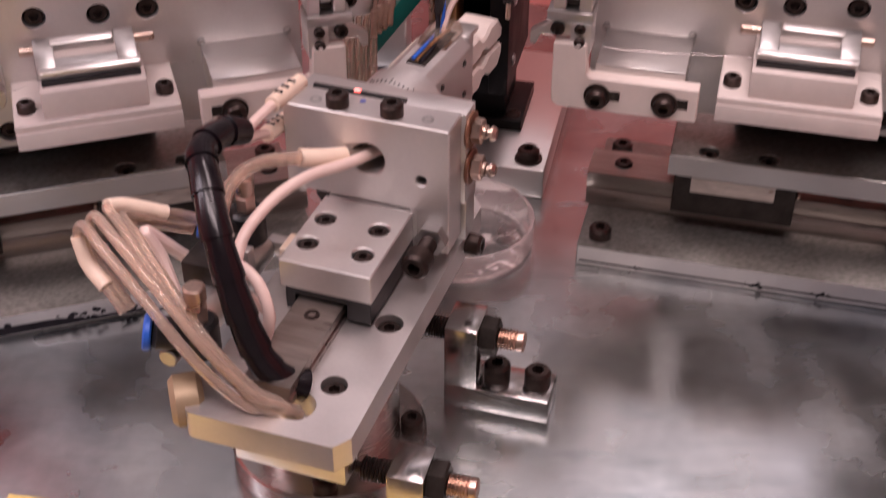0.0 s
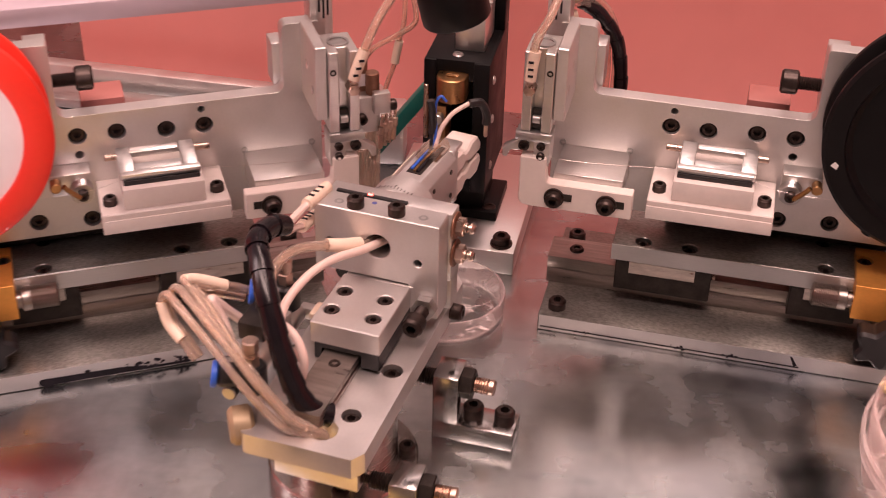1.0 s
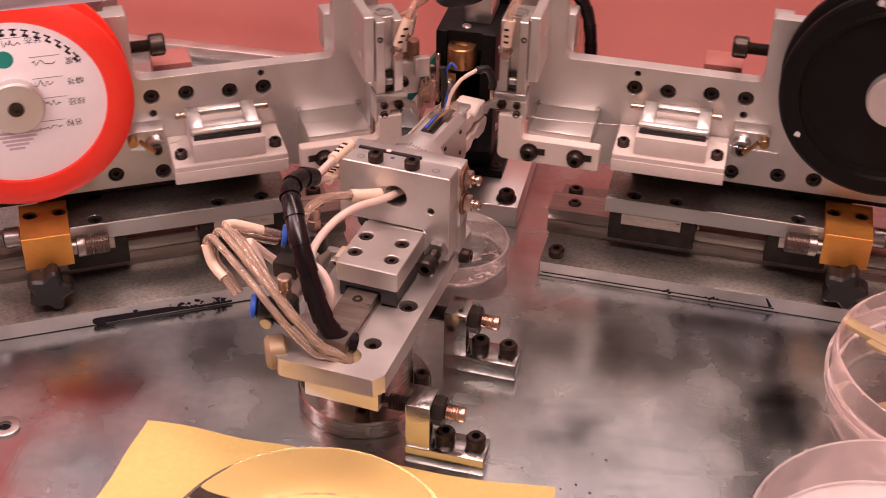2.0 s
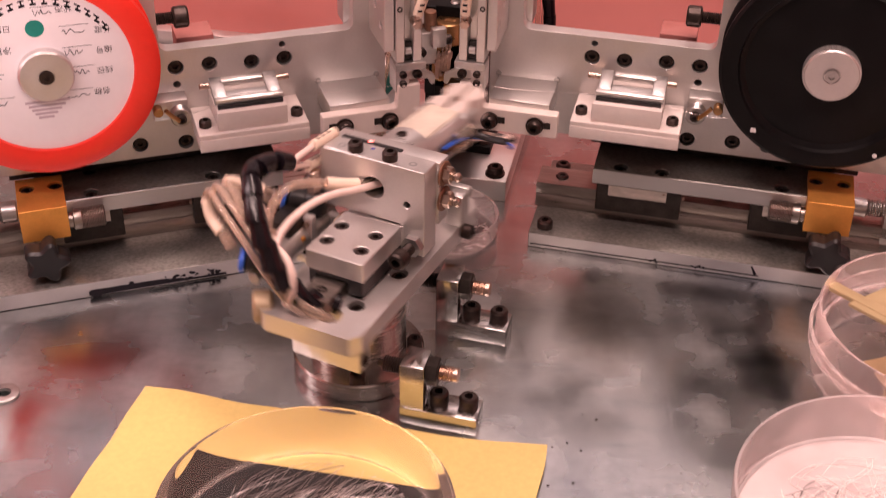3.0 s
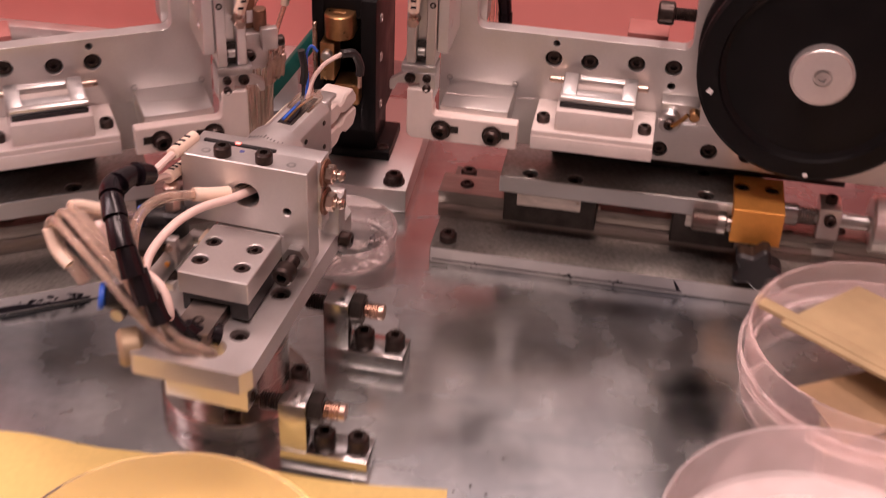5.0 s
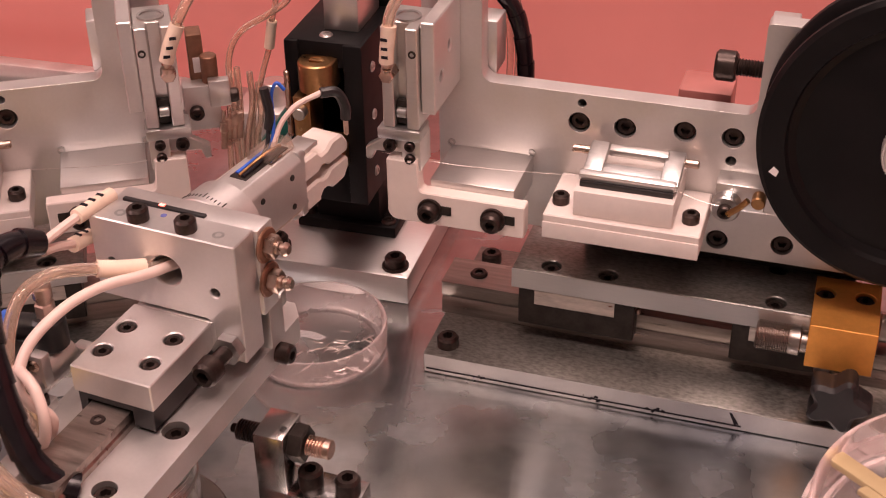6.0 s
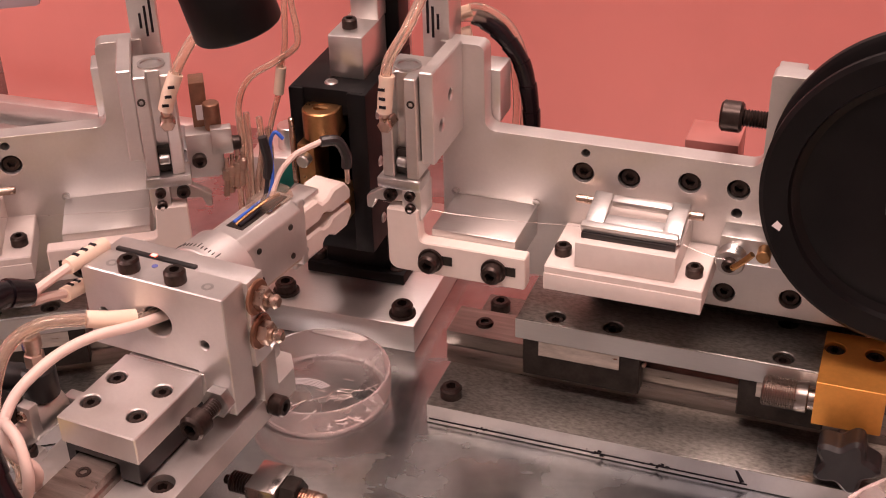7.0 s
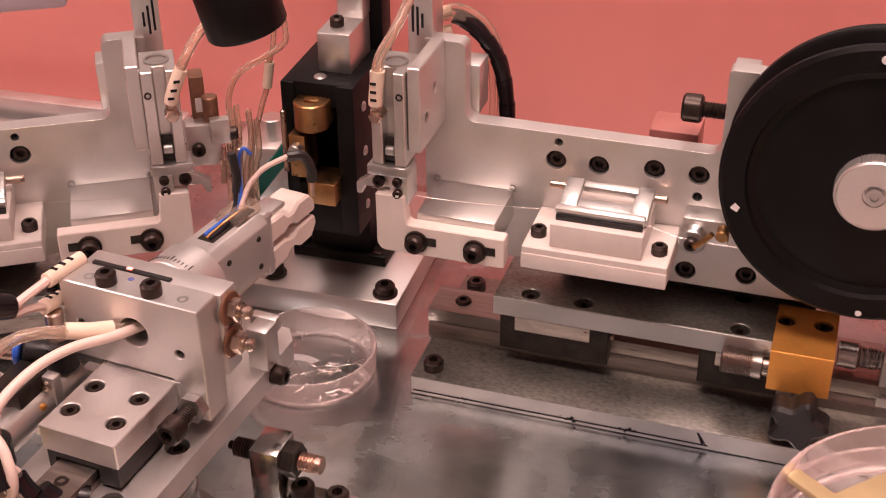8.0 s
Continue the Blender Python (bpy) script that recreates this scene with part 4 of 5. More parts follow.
# ---- the swing arm ----
arm = thing("swing_arm", "aluminium pick-and-place swing arm with air tubes and a gripper", "robot arm", pose(*PIVOT, 0, 0, 0, HEAD))
part("turntable", lathe(BM(), [(0, 29.2), (17.0, 29.2), (17.2, 29.6), (17.2, 37.4), (0, 37.4)], seg=64), TURNED, arm)
pl = rounded([(-14.5, -41), (19.8, -40.5), (22.4, -36.6), (21.8, 52), (18, 57), (-14, 57), (-17.5, 53)], [2.5, 0.4, 0.4, 0.4, 0.4, 0.4, 0.4])
part("swing_plate", prism(BM(), pl, 37.4, 44.5, "xy", [(16.5, 0.3, 3.3), (12.8, -23.0, 3.0), (7.6, -31.5, 4.4)], bev=0.3), ALU, arm)
for r, f in ((16.5, 0.3), (12.8, -23.0)):
    cap_screw(arm, (r, f, 40.5), d=5.6, h=3.0)
tab = part("stop_tab", box(BM(), -10.5, 16.5, -28, -20.6, 19.8, 37.3, 0.4), ALU_B, arm, "aluminium stop tab under the plate")
cap_screw(tab, (16.4, -24.3, 23), (1, 0, 0), 4.4, 0.5)
part("slide_rail", prism(BM(), [(-4.2, 44.5), (6.8, 44.5), (6.8, 46), (6.2, 46.6), (6.8, 47.2), (6.8, 49.4), (-4.2, 49.4), (-4.2, 47.2), (-3.6, 46.6), (-4.2, 46)], -32, 50, "xz"), RAIL, arm, "brownish steel slide rail")
for f in (-26, -8, 12):
    cap_screw(arm, (1.3, f, 48.2), d=4.0, h=1.5)
part("front_stop", box(BM(), 16.6, 22.7, 36.6, 43.2, 44.4, 57.2, 0.3), ALU_B, arm, "polished square front stop")
part("stop_finger", box(BM(), 14.0, 22.0, 43.2, 46.5, 52.6, 57.0, 0.4), ALU_B, arm)
cap_screw(arm, (21.9, 40.4, 40.9), (1, 0, 0), 5.6, 4.0)
lv = part("buffer_lever", prism(BM(), rounded([(-17, 45.4), (-0.5, 45.4), (-0.5, 52.6), (-17, 52.6)], [2, 2, 2, 2]), 42.0, 45.2, "xz", bev=0.3), ALU, arm, "rounded aluminium buffer lever")
cap_screw(lv, (-3.6, 45.2, 49), (0, 1, 0), 4.6, 1.2)
part("lever_pin", rod(BM(), (-13.8, 45.1, 49), (-13.8, 46.0, 49), 1.4), COPPER, lv)
part("buffer", lathe(BM(), [(0, 0), (3.6, 0), (4.2, 0.6), (4.2, 3.0), (3.6, 3.6), (0, 3.6)], (-13.8, 38.0, 49.2), (0, 1, 0), 28), RUBBER, lv, "black rubber buffer")
part("buffer_screw", rod(BM(), (-13.8, 41.4, 49.2), (-13.8, 42.2, 49.2), 2.6), COPPER, lv)
# actuator along the far side of the plate
ac = part("air_cylinder", lathe(BM(), [(0, -27), (4.2, -27), (4.9, -26.4), (4.9, -4.6), (4.5, -4.2), (4.5, -3.0), (4.9, -2.6), (4.9, 9), (4.3, 9.6), (0, 9.6)], (-20.5, 0, 51.4), (0, 1, 0), 40), ALU_B, arm, "slim bright air cylinder")
part("cylinder_mount", box(BM(), -21.5, -14.5, -9.5, -2.5, 44.6, 47.4, 0.3), ALU, ac)
cap_screw(ac, (-16.6, -6, 47.2), d=4.2, h=2.4)
part("strap", box(BM(), -20.5, -15.0, -4.8, -1.6, 51, 60.2, 0.5), ALU, ac, "bright sensor strap")
cap_screw(ac, (-17.6, -4.8, 57.4), (0, -1, 0), 3.2, 0.7, material=COPPER)
part("sensor_box", box(BM(), -27, -18.6, -14, -2.0, 55.4, 61.6, 0.6), DARK, ac, "dark sensor block")
part("sensor_mark", box(BM(), -16.9, -15.6, -9.6, -8.0, 53.4, 54.6, 0.1), ORANGE, ac, "small orange mark")
part("cylinder_rod", rod(BM(), (-20.5, -34, 51.4), (-20.5, -26.5, 51.4), 2.2), STEEL, ac)
part("rod_link", box(BM(), -18, -9.5, 9.6, 13, 49, 53.2, 0.4), ALU, ac, "bright link to the slide")
part("key_tab", prism(BM(), rounded([(-13, 6), (-9.6, 6), (-9.6, 13), (-13, 13)], [0.4, 1.4, 1.4, 0.4]), 52.5, 54.4, "xy", bev=0.2), IVORY, ac, "pale rounded key tab")
part("knob", rod(BM(), (-19.5, -37, 42), (-13.5, -33, 42), 5.8, 1.2), KNOB, arm, "beige round knob")
for f, z in ((-28, 54), (5.4, 59.6)):
    e = BM()
    ex, xe = (-15.5, -24) if f < 0 else (-20, -28)
    rod(e, (ex, f, z - 4), (ex, f, z + 5.2), 4.3, 0.8)
    rod(e, (ex, f, z + 1), (xe, f - 5, z + 3), 3.7, 0.8)
    el = part("elbow_fitting", e, RUBBER, arm, "black push-in elbow fitting with a blue ring")
    part("release_ring", rod(BM(), (xe, f - 5, z + 3), (xe - 1.6, f - 5.7, z + 3.3), 4.0, 0.4), BLUE, el)
    g = BM()
    rod(g, (ex, f, z + 5), (ex, f, z + 9), 2.5, 0.3, 6)
    lathe(g, [(0, 0), (1.9, 0), (1.9, 1.4), (2.4, 1.6), (2.4, 4.6), (2.0, 5), (0, 5)], (ex, f, z + 9), (0, 0, 1), 20)
    part("flow_screw", g, COPPER, el, "coppery flow control screw")

# the slide with the block that carries the gripper
slide = part("slide_block", prism(BM(), [(-8.7, -2.9), (13.6, -2.9), (13.6, 24.2), (-8.7, 24.2)], 51.4, 59.0, "xy", [(-4.8, 15.2, 2.5), (8.6, 15.0, 2.5), (-4.9, 5.0, 2.5), (8.7, 4.8, 2.5)], bev=0.3), ALU, arm, "aluminium slide with the cross block")
part("carriage_tail", box(BM(), -8.0, 14.4, 24.2, 46, 51.8, 59.0, 0.35), ALU, slide)
for r, f in ((-4.8, 15.2), (8.6, 15.0), (-4.9, 5.0), (8.7, 4.8)):
    cap_screw(slide, (r, f, 56.0), d=4.4, h=2.6)
part("carriage", prism(BM(), [(-7.4, 45.6), (-5.0, 45.6), (-5.0, 50), (7.6, 50), (7.6, 45.6), (13.4, 45.6), (13.4, 51.7), (-7.4, 51.7)], -3, 44, "xz", bev=0.2), RUBBER, slide, "black slide carriage")
bk = part("cross_block", prism(BM(), [(-18.5, 59.6), (12.8, 59.6), (12.8, 48.6), (22.4, 48.6), (22.4, 82.5), (-18.5, 82.5)], 24.4, 33.4, "xz", [(2.4, 71.3, 4.2), (15.6, 68.0, 1.3), (-13.5, 70, 1.3)], bev=0.3), ALU, slide, "tall aluminium cross block")
# thin dark sheet closing the bores, colour for the shade inside
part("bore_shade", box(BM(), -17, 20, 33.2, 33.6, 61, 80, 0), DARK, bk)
part("front_block", box(BM(), -17.8, 23.4, 33.5, 40.6, 57.5, 82.0, 0.4), ALU, bk)
for r, z, q in ((-12, 72, 1.9), (17.5, 70, 2.2), (-12.5, 62, 1.2), (-12.5, 79.5, 1.2), (17.5, 79.5, 1.2), (17.5, 61, 1.2)):
    part("bore", lathe(BM(), [(q * 0.9, 0), (q * 1.25, 0), (q * 1.25, 0.15), (q, 0.15), (q, 0.1), (0, 0.1)], (r, 40.55, z), (0, 1, 0), 20), DARK, bk)
for r in (-5.8, 7.6):
    cap_screw(bk, (r, 27.4, 82.5), d=5.4, h=3.4)
for r in (-11.6, 16.0):
    part("tapped_hole", lathe(BM(), [(0.8, 0), (1.5, 0), (1.5, 0.12), (0.8, 0.12)], (r, 28.2, 82.45), (0, 0, 1), 16), STEEL, bk)
part("ink_dot", lathe(BM(), [(0, 0), (0.8, 0), (0.8, 0.06), (0, 0.06)], (-1.0, 31.0, 82.5), (0, 0, 1), 14), BLUEINK, bk, "blue pen dot")
st = part("sensor_strip", box(BM(), -15, 8.5, 34.0, 35.4, 81.9, 82.7, 0.2), RUBBER, bk, "black sensor strip with a lit red lamp")
part("sensor_lamp", box(BM(), -4.6, -3.0, 34.2, 35.2, 82.6, 83.0, 0.15), LED, st)
for z in (76.6, 66.6):
    n = BM()
    rod(n, (23.3, 36.5, z), (24.2, 36.5, z), 4.6, 0.3)
    w = part("seal_washer", n, BROWN, bk, "brown sealing washer")
    n = BM()
    rod(n, (24.2, 36.5, z), (26.8, 36.5, z), 3.1, 0.3, 6)
    lathe(n, [(0, 0), (1.7, 0), (1.7, 1.2), (1.2, 1.4), (1.2, 2.2), (1.8, 2.2), (1.8, 2.8), (1.2, 3.6), (0, 3.6)], (26.4, 36.5, z), (1, 0, 0), 20)
    part("hose_barb", n, COPPER, bk, "plated brass hose barb")
lk = BM()
thread(lk, (18.6, 15, 53.2), (18.6, 24.6, 53.2), 2.2, 0.8)
part("adjusting_thread", lk, SCREW, slide)
cap_screw(slide, (18.6, 15.6, 53.2), (0, -1, 0), 6.8, 5.0)
part("lock_nut", lathe(BM(), [(0, 0), (4.0, 0), (4.0, 2.8), (0, 2.8)], (18.6, 21.5, 53.2), (0, 1, 0), 24, hexa=(1, 2)), STEEL, slide)

# the rotary gripper hand, its axis along the arm
HAND_Z, HAND_R = 66.6, -2.2
hand = part("gripper_hand", lathe(BM(), [(0, 40.8), (12.2, 40.8), (12.4, 41.2), (12.4, 45.4), (11.8, 45.8), (11.0, 46), (11.0, 49.2), (11.3, 49.5), (11.3, 60), (10.7, 60.6), (0, 60.6)], (0, 0, 0), (0, 1, 0), 64), ALU, arm, "turned aluminium rotary gripper hand")
hb = part("hand_body", prism(BM(), rounded([(-7.4, -8.2), (7.4, -8.2), (7.4, 6.6), (4.4, 9.0), (-4.4, 9.0), (-7.4, 6.6)], [0.8, 0.8, 1.2, 1.2, 1.2, 1.2]), 60.4, 85.4, "xz", bev=0.25), ALU, hand)
part("wire_channel", box(BM(), -2.6, 2.6, 66, 86, 8.95, 9.25, 0), DARK, hb, "dark open wiring channel")
part("clear_cover", prism(BM(), rounded([(-4.2, 9.1), (4.2, 9.1), (3.0, 12.2), (-3.0, 12.2)], [0.3, 0.3, 1.6, 1.6]), 76, 87, "xz"), COVER, hand, "clear tape over the wiring")
part("top_cover", box(BM(), -6.8, 6.8, 61, 85, -9.2, -8.1, 0.3), TANPLATE, hand, "pale cover plate")
part("flank_cover", box(BM(), -8.4, -7.3, 61, 85, -6.8, 6.0, 0.3), TANPLATE, hand, "pale ivory cover plate")
tk = BM()
for k in range(21):
    q = math.radians(60 + 6 * k)
    h = 2.2 if k % 5 == 0 else 1.2
    box(tk, 11.3 * math.cos(q) - 0.12, 11.3 * math.cos(q) + 0.12, 51, 51 + h, 11.3 * math.sin(q) - 0.12, 11.3 * math.sin(q) + 0.12, 0)
cap_screw(hand, (-11.1, 54.6, 0), (-1, 0, 0), 4.0, 0.7)
part("graduation", tk, DARK, hand, "engraved scale round the hub")
part("jaw_plate", prism(BM(), rounded([(-6.6, -11.6), (6.6, -11.6), (6.6, 8.8), (-6.6, 8.8)], [0.6, 0.6, 1.5, 1.5]), 85.4, 88.0, "xz", bev=0.25), ALU, hand)
for x in (-5.4, 5.4):
    for z in (-8, 7):
        part("pin", rod(BM(), (x, 87.9, z), (x, 88.7, z), 1.1), STEEL, hand)
for z in (-5.0, 4.0):
    for f in (66, 80):
        part("side_pin", rod(BM(), (7.3, f, z), (7.8, f, z), 0.9), DARK, hand)
# chunky jaws: a root block, a waist, a square tip
for k in (1, -1):
    jaw = [(y, -4.4 + k * z) for y, z in ((88, 1.0), (96.4, 1.0), (98.2, 2.1), (100.6, 2.1), (102.6, 0.6), (111.2, 0.6), (112.4, 1.4), (112.4, 4.0), (109.6, 7.4), (104, 7.6), (101.2, 5.9), (98.4, 5.9), (96.2, 8.0), (90, 8.2), (88, 6.6))]
    part("jaw", prism(BM(), jaw, -5.2, 5.2, "yz", bev=0.7), POM, hand, "white plastic gripper jaw")
    part("jaw_arm", box(BM(), -3.4, 3.4, 86, 99.4, -4.4 + k * 8.2, -4.4 + k * 9.8, 0.3), ALU, hand, "thin metal jaw arm")
part("jaw_pad", box(BM(), -2.4, 2.4, 102.5, 111.5, -4.9, -3.9, 0.2), BRASS, hand, "thin brass jaw pad")
part("wire_lead", hose(BM(), [(0.4, 82, 10.6), (0.6, 86, 15.5), (1.6, 89, 18.2), (2.6, 93, 19.6), (5, 101, 20)], 0.8, 8), WTUBE, hand, "white lead")
part("wire_lead", hose(BM(), [(-1.6, 68, 9.4), (-1.2, 76, 10.0), (-0.4, 82, 11.5), (-0.4, 84.5, 16), (-1.4, 86, 24), (0.2, 86.5, 28), (2, 87.5, 26)], 0.5, 8), BLUE, hand, "blue lead")
part("wire_lead", hose(BM(), [(1.0, 67, 9.4), (0.8, 75, 9.9), (-0.6, 81, 12), (-1.8, 84, 15.5)], 0.6, 8), INK, hand, "black lead")
part("wire_lead", hose(BM(), [(-0.2, 67, 9.4), (0.2, 74, 10.2), (1.2, 80, 11), (1.4, 84, 10.6)], 0.5, 8), BRASS, hand, "brown lead")
part("connector", hose(BM(), [(-1.8, 84, 15), (-1.4, 84.4, 20), (-2.4, 84.2, 27)], 1.3, 10), RUBBER, hand, "black shrink-tubed lead joint")
part("sensor_cap", hose(BM(), [(5, 100, 20.2), (8, 103.5, 19.5), (9.6, 105, 15), (9.6, 105, 11)], 1.5, 10), RUBBER, hand, "black sensor lead end")
part("lamp_pin", rod(BM(), (9.6, 105, 11.4), (9.6, 105, 6), 0.7), COPPER, hand)

# air tubes and wrapped cable that ride on the arm
wrap = [(7, -25, 44.6), (3, -27.5, 47), (-0.8, -28.5, 52), (-4.2, -27.8, 59.5), (-8, -25.6, 68.5), (-12.8, -21, 77.5), (-18.2, -13.6, 84.2), (-22.5, -6.5, 86.6), (-22.5, 2.5, 86), (-20.8, 9, 83)]
arm_bands = wrap_bands(arm, wrap, 3.3, 11, "glossy black spiral wrap band")
for ends in ([(-20.5, 9, 82.5), (-20.6, 14, 82.5), (-19.2, 24, 83.2), (-18, 34, 83)], [(-20.5, 9, 80.5), (-20.8, 14, 78.8), (-20.8, 22, 75.5), (-21, 31, 73.7)]):
    part("marked_lead", hose(BM(), ends, 1.2, 8), WTUBE, slide)
    a, b = Vector(ends[2]), Vector(ends[3])
    sv = part("marker_sleeve", hose(BM(), [a - (b - a) * 0.25, (a + b) / 2, b], 2.0, 12), IVORY, slide, "ivory marker sleeve with black marks")
    mk = BM()
    for j in range(3):
        q = a + (b - a) * (0.05 + 0.28 * j)
        box(mk, q.x - 0.9, q.x + 0.9, q.y - 0.45, q.y + 0.45, q.z + 1.75, q.z + 2.1, 0)
    part("sleeve_mark", mk, INK, sv)
loop_a = [(8.5, -31.5, 42), (4, -34.5, 45), (-2, -37, 47), (-11.5, -38, 57), (-23.8, -34, 66.5), (-35.9, -28, 71.9), (-44, -22.5, 72.6), (-47.5, -20.5, 68), (-45, -22, 62), (-40, -24, 58.5), (-34.8, -26.4, 54.6)]
loop_b = [(7.6, -30.5, 42), (4, -33, 46), (-1.6, -34, 49), (-11.5, -34, 58), (-24, -28, 66.7), (-36, -20, 72.3), (-43, -14.5, 72.8), (-41.2, -10, 70.6), (-35.2, -4, 66), (-30.5, 2, 61)]
for pts, dx, dz in ((loop_a, 0, 0), (loop_b, 0, 0), (loop_a, 2.8, 2.4), (loop_b, 2.6, -2.6), (loop_a, 5.0, -1.5)):
    L_ = [(x + dx * min(1, i / 2) * (1 if i < 8 else 0.4), y + 0.4 * dx * min(1, i / 3), z + dz * min(1, i / 2) * (1 if i < 8 else 0.2)) for i, (x, y, z) in enumerate(pts)]
    if dx == 5.0:
        L_ = L_[:6] + [(-40, -10, 66), (-33, 2, 58)]
    tb = part("air_tube", tube(BM(), L_, 1.25, 0.8), PU, arm, "clear air tube")
    if dx == 0:
        n0 = 7 if pts is loop_a else 6
        part("marker_sleeve", hose(BM(), [L_[n0], L_[n0 + 1], L_[n0 + 2]], 1.8, 12), IVORY, tb, "ivory marker sleeve")
part("air_tube", hose(BM(), [(-27, -4, 52), (-33, -8, 60), (-36, -12, 66), (-33, -12, 60), (-28, -16, 54)], 1.6, 10), WTUBE, arm, "milky white air tube")
# the tubes that enter the block ride with the slide
up = [(-11, -16, 47.5), (-10.5, -15, 52), (-17.0, -13, 63.6), (-19.4, -4, 74.4), (-16.6, 5, 77.4), (-9, 14.5, 75.2), (-1.8, 24, 71.8), (2, 31, 71.2)]
tb = part("air_tube", tube(BM(), up, 1.6, 1.05), PU, slide, "clear air tube")
part("marker_sleeve", hose(BM(), [(-10, 14.2, 75.2), (-6, 18, 73.8), (-2.6, 22.8, 72.2)], 2.2, 12), IVORY, tb, "ivory marker sleeve")
part("air_tube", hose(BM(), [(-7, -15, 47.5), (-5.4, -15.5, 54), (-10.6, -18, 61.5), (-13.4, -10, 67.4), (-11, 1, 71.6), (-6.4, 10.5, 73.2), (-0.3, 20, 72.4), (3.4, 31, 70.6)], 1.35, 12), WTUBE, slide, "milky white air tube")
part("air_tube", hose(BM(), [(-6.2, -20, 47.5), (-3.4, -20.5, 53), (-3.0, -20, 59), (-6.0, -18, 64), (-10.5, -16, 65.5), (-16, -12, 62), (-21, -8, 57)], 1.35, 12), WTUBE, slide, "milky white air tube")


# ---- card, dishes and tools on the table ----
def sheet(name, pts, z0, z1, material, label, category, lift=None):
    bm = prism(BM(), pts, z0, z1, "xy")
    if lift:
        lift(bm)
    ob = part(name, bm, material)
    return tagged(ob, label, category)


def yellow_card():
    """A limp card with wavy edges and one lifted corner."""
    bm = BM()
    A, B, C, D = Vector((-101, 242.6)), Vector((42.2, 217.3)), Vector((22.6, 101.5)), Vector((-125, 122.8))
    n = 24
    grid = []
    for i in range(n + 1):
        row = []
        for j in range(n + 1):
            u, w = i / n, j / n
            p = (A * (1 - u) + B * u) * (1 - w) + (D * (1 - u) + C * u) * w
            z = 0.5 + 0.25 * math.sin(u * 9 + w * 4) + 3.0 * max(0, u - 0.86) * max(0, 0.25 - w) * 100 / 3.5
            edge = 1.0 * noise.noise(Vector((u * 6, w * 6, 0))) if i in (0, n) or j in (0, n) else 0
            row.append(bm.verts.new((p.x + edge * 1.1, p.y + edge * 1.3, z + 0.2)))
        grid.append(row)
    for i in range(n):
        for j in range(n):
            bm.faces.new((grid[i][j], grid[i + 1][j], grid[i + 1][j + 1], grid[i][j + 1]))
    out = bmesh.ops.extrude_face_region(bm, geom=bm.faces[:])
    bmesh.ops.translate(bm, verts=[g for g in out["geom"] if isinstance(g, bmesh.types.BMVert)], vec=(0, 0, 0.3))
    return tagged(part("yellow_card", bm, YELLOW), "limp yellow card with wavy edges lying on the table", "card")


yellow_card()
sheet("black_card", rounded([(-74.2, 208), (8.4, 195.6), (-2.2, 113.0), (-96.2, 130.2)], [1, 1, 7, 1]), 1.3, 1.7, BLACKCARD, "black square of card lying on the yellow card", "card")


def dish(name, x, y, z, r, h, material, label, wall=1.4, lid=False, floor_=None):
    t = thing(name, label, "petri dish", pose(x * MM, y * MM, z * MM))
    part("dish_wall", lathe(BM(), [(r - 3, 0), (r - 1.2, 0), (r - 0.6, 0.5), (r, h - 0.8), (r - 0.3, h), (r - wall + 0.2, h), (r - wall, h - 0.6), (r - wall - 0.6, 1.8), (r - wall - 1.6, 1.3), (r - 3, 1.3), (r - 3, 0)], seg=96), material, t)
    part("dish_floor", lathe(BM(), [(0, 0.05), (r - 3, 0.05), (r - 3, 1.25), (0, 1.25)], seg=96), floor_ or material, t)
    if lid:
        part("dish_ring", lathe(BM(), [(r + 0.3, 0.4), (r + 1.6, 0.4), (r + 1.9, 5.6), (r + 0.6, 5.8), (r + 0.3, 0.4)], seg=96), material, t, "clear overlapping rim")
    for ob in t.children:
        ob.visible_shadow = False
    return t


dish("petri_dish", -33.0, 167.2, 1.8, 46.0, 19.0, ACRYL, "clear petri dish full of fine cut wires on black card", floor_=PANE)
dish("petri_dish", 2.4, 351.8, 0, 22.0, 10.4, HAZY, "small clear petri dish with wire scraps and scribbled marks", 1.2, False, PANE)
dish("petri_dish", 149.5, 182, 0, 51, 19, FROST, "frosted petri dish with a tangle of fibres")
dish("petri_dish", 184, 264.5, 0, 44.5, 13, HAZY, "clear petri dish at the bottom of a stack", floor_=PANE)
dish("petri_dish", 184, 264.5, 13.2, 45, 15, HAZY, "clear petri dish stacked on another, holding folded paper", 1.4, True, PANE)


def cut_wires(name, x, y, z, R, count, length, angle, spread, material, label, seed, r=0.12, tall=5.0, bend=0.12, fan=0.0):
    rnd = random.Random(seed)
    bm = BM()
    for _ in range(count):
        q, a = R * rnd.random() ** 1.05 * 0.88, rnd.random() * 2 * math.pi
        cx, cy = q * math.cos(a), q * math.sin(a)
        d = math.radians(angle - fan * cx / R + rnd.gauss(0, spread))
        L = length * (0.6 + 0.5 * rnd.random())
        bow = rnd.gauss(0, bend) * L
        mid = Vector((cx, cy, 0))
        ax, pe = Vector((math.cos(d), math.sin(d), 0)), Vector((-math.sin(d), math.cos(d), 0))
        p = [mid - ax * L / 2, mid + pe * bow, mid + ax * L / 2]
        for v in p:
            f = math.hypot(v.x, v.y) / R
            if f > 0.94:
                v *= 0.94 / f
            v.z = 0.4 + rnd.random() * tall * max(0.1, 1 - (f * f))
        hose(bm, [v + Vector((x, y, z)) for v in p], r, 3, 3)
    return tagged(part(name, bm, material), label, "wire scraps", kind="stuff")


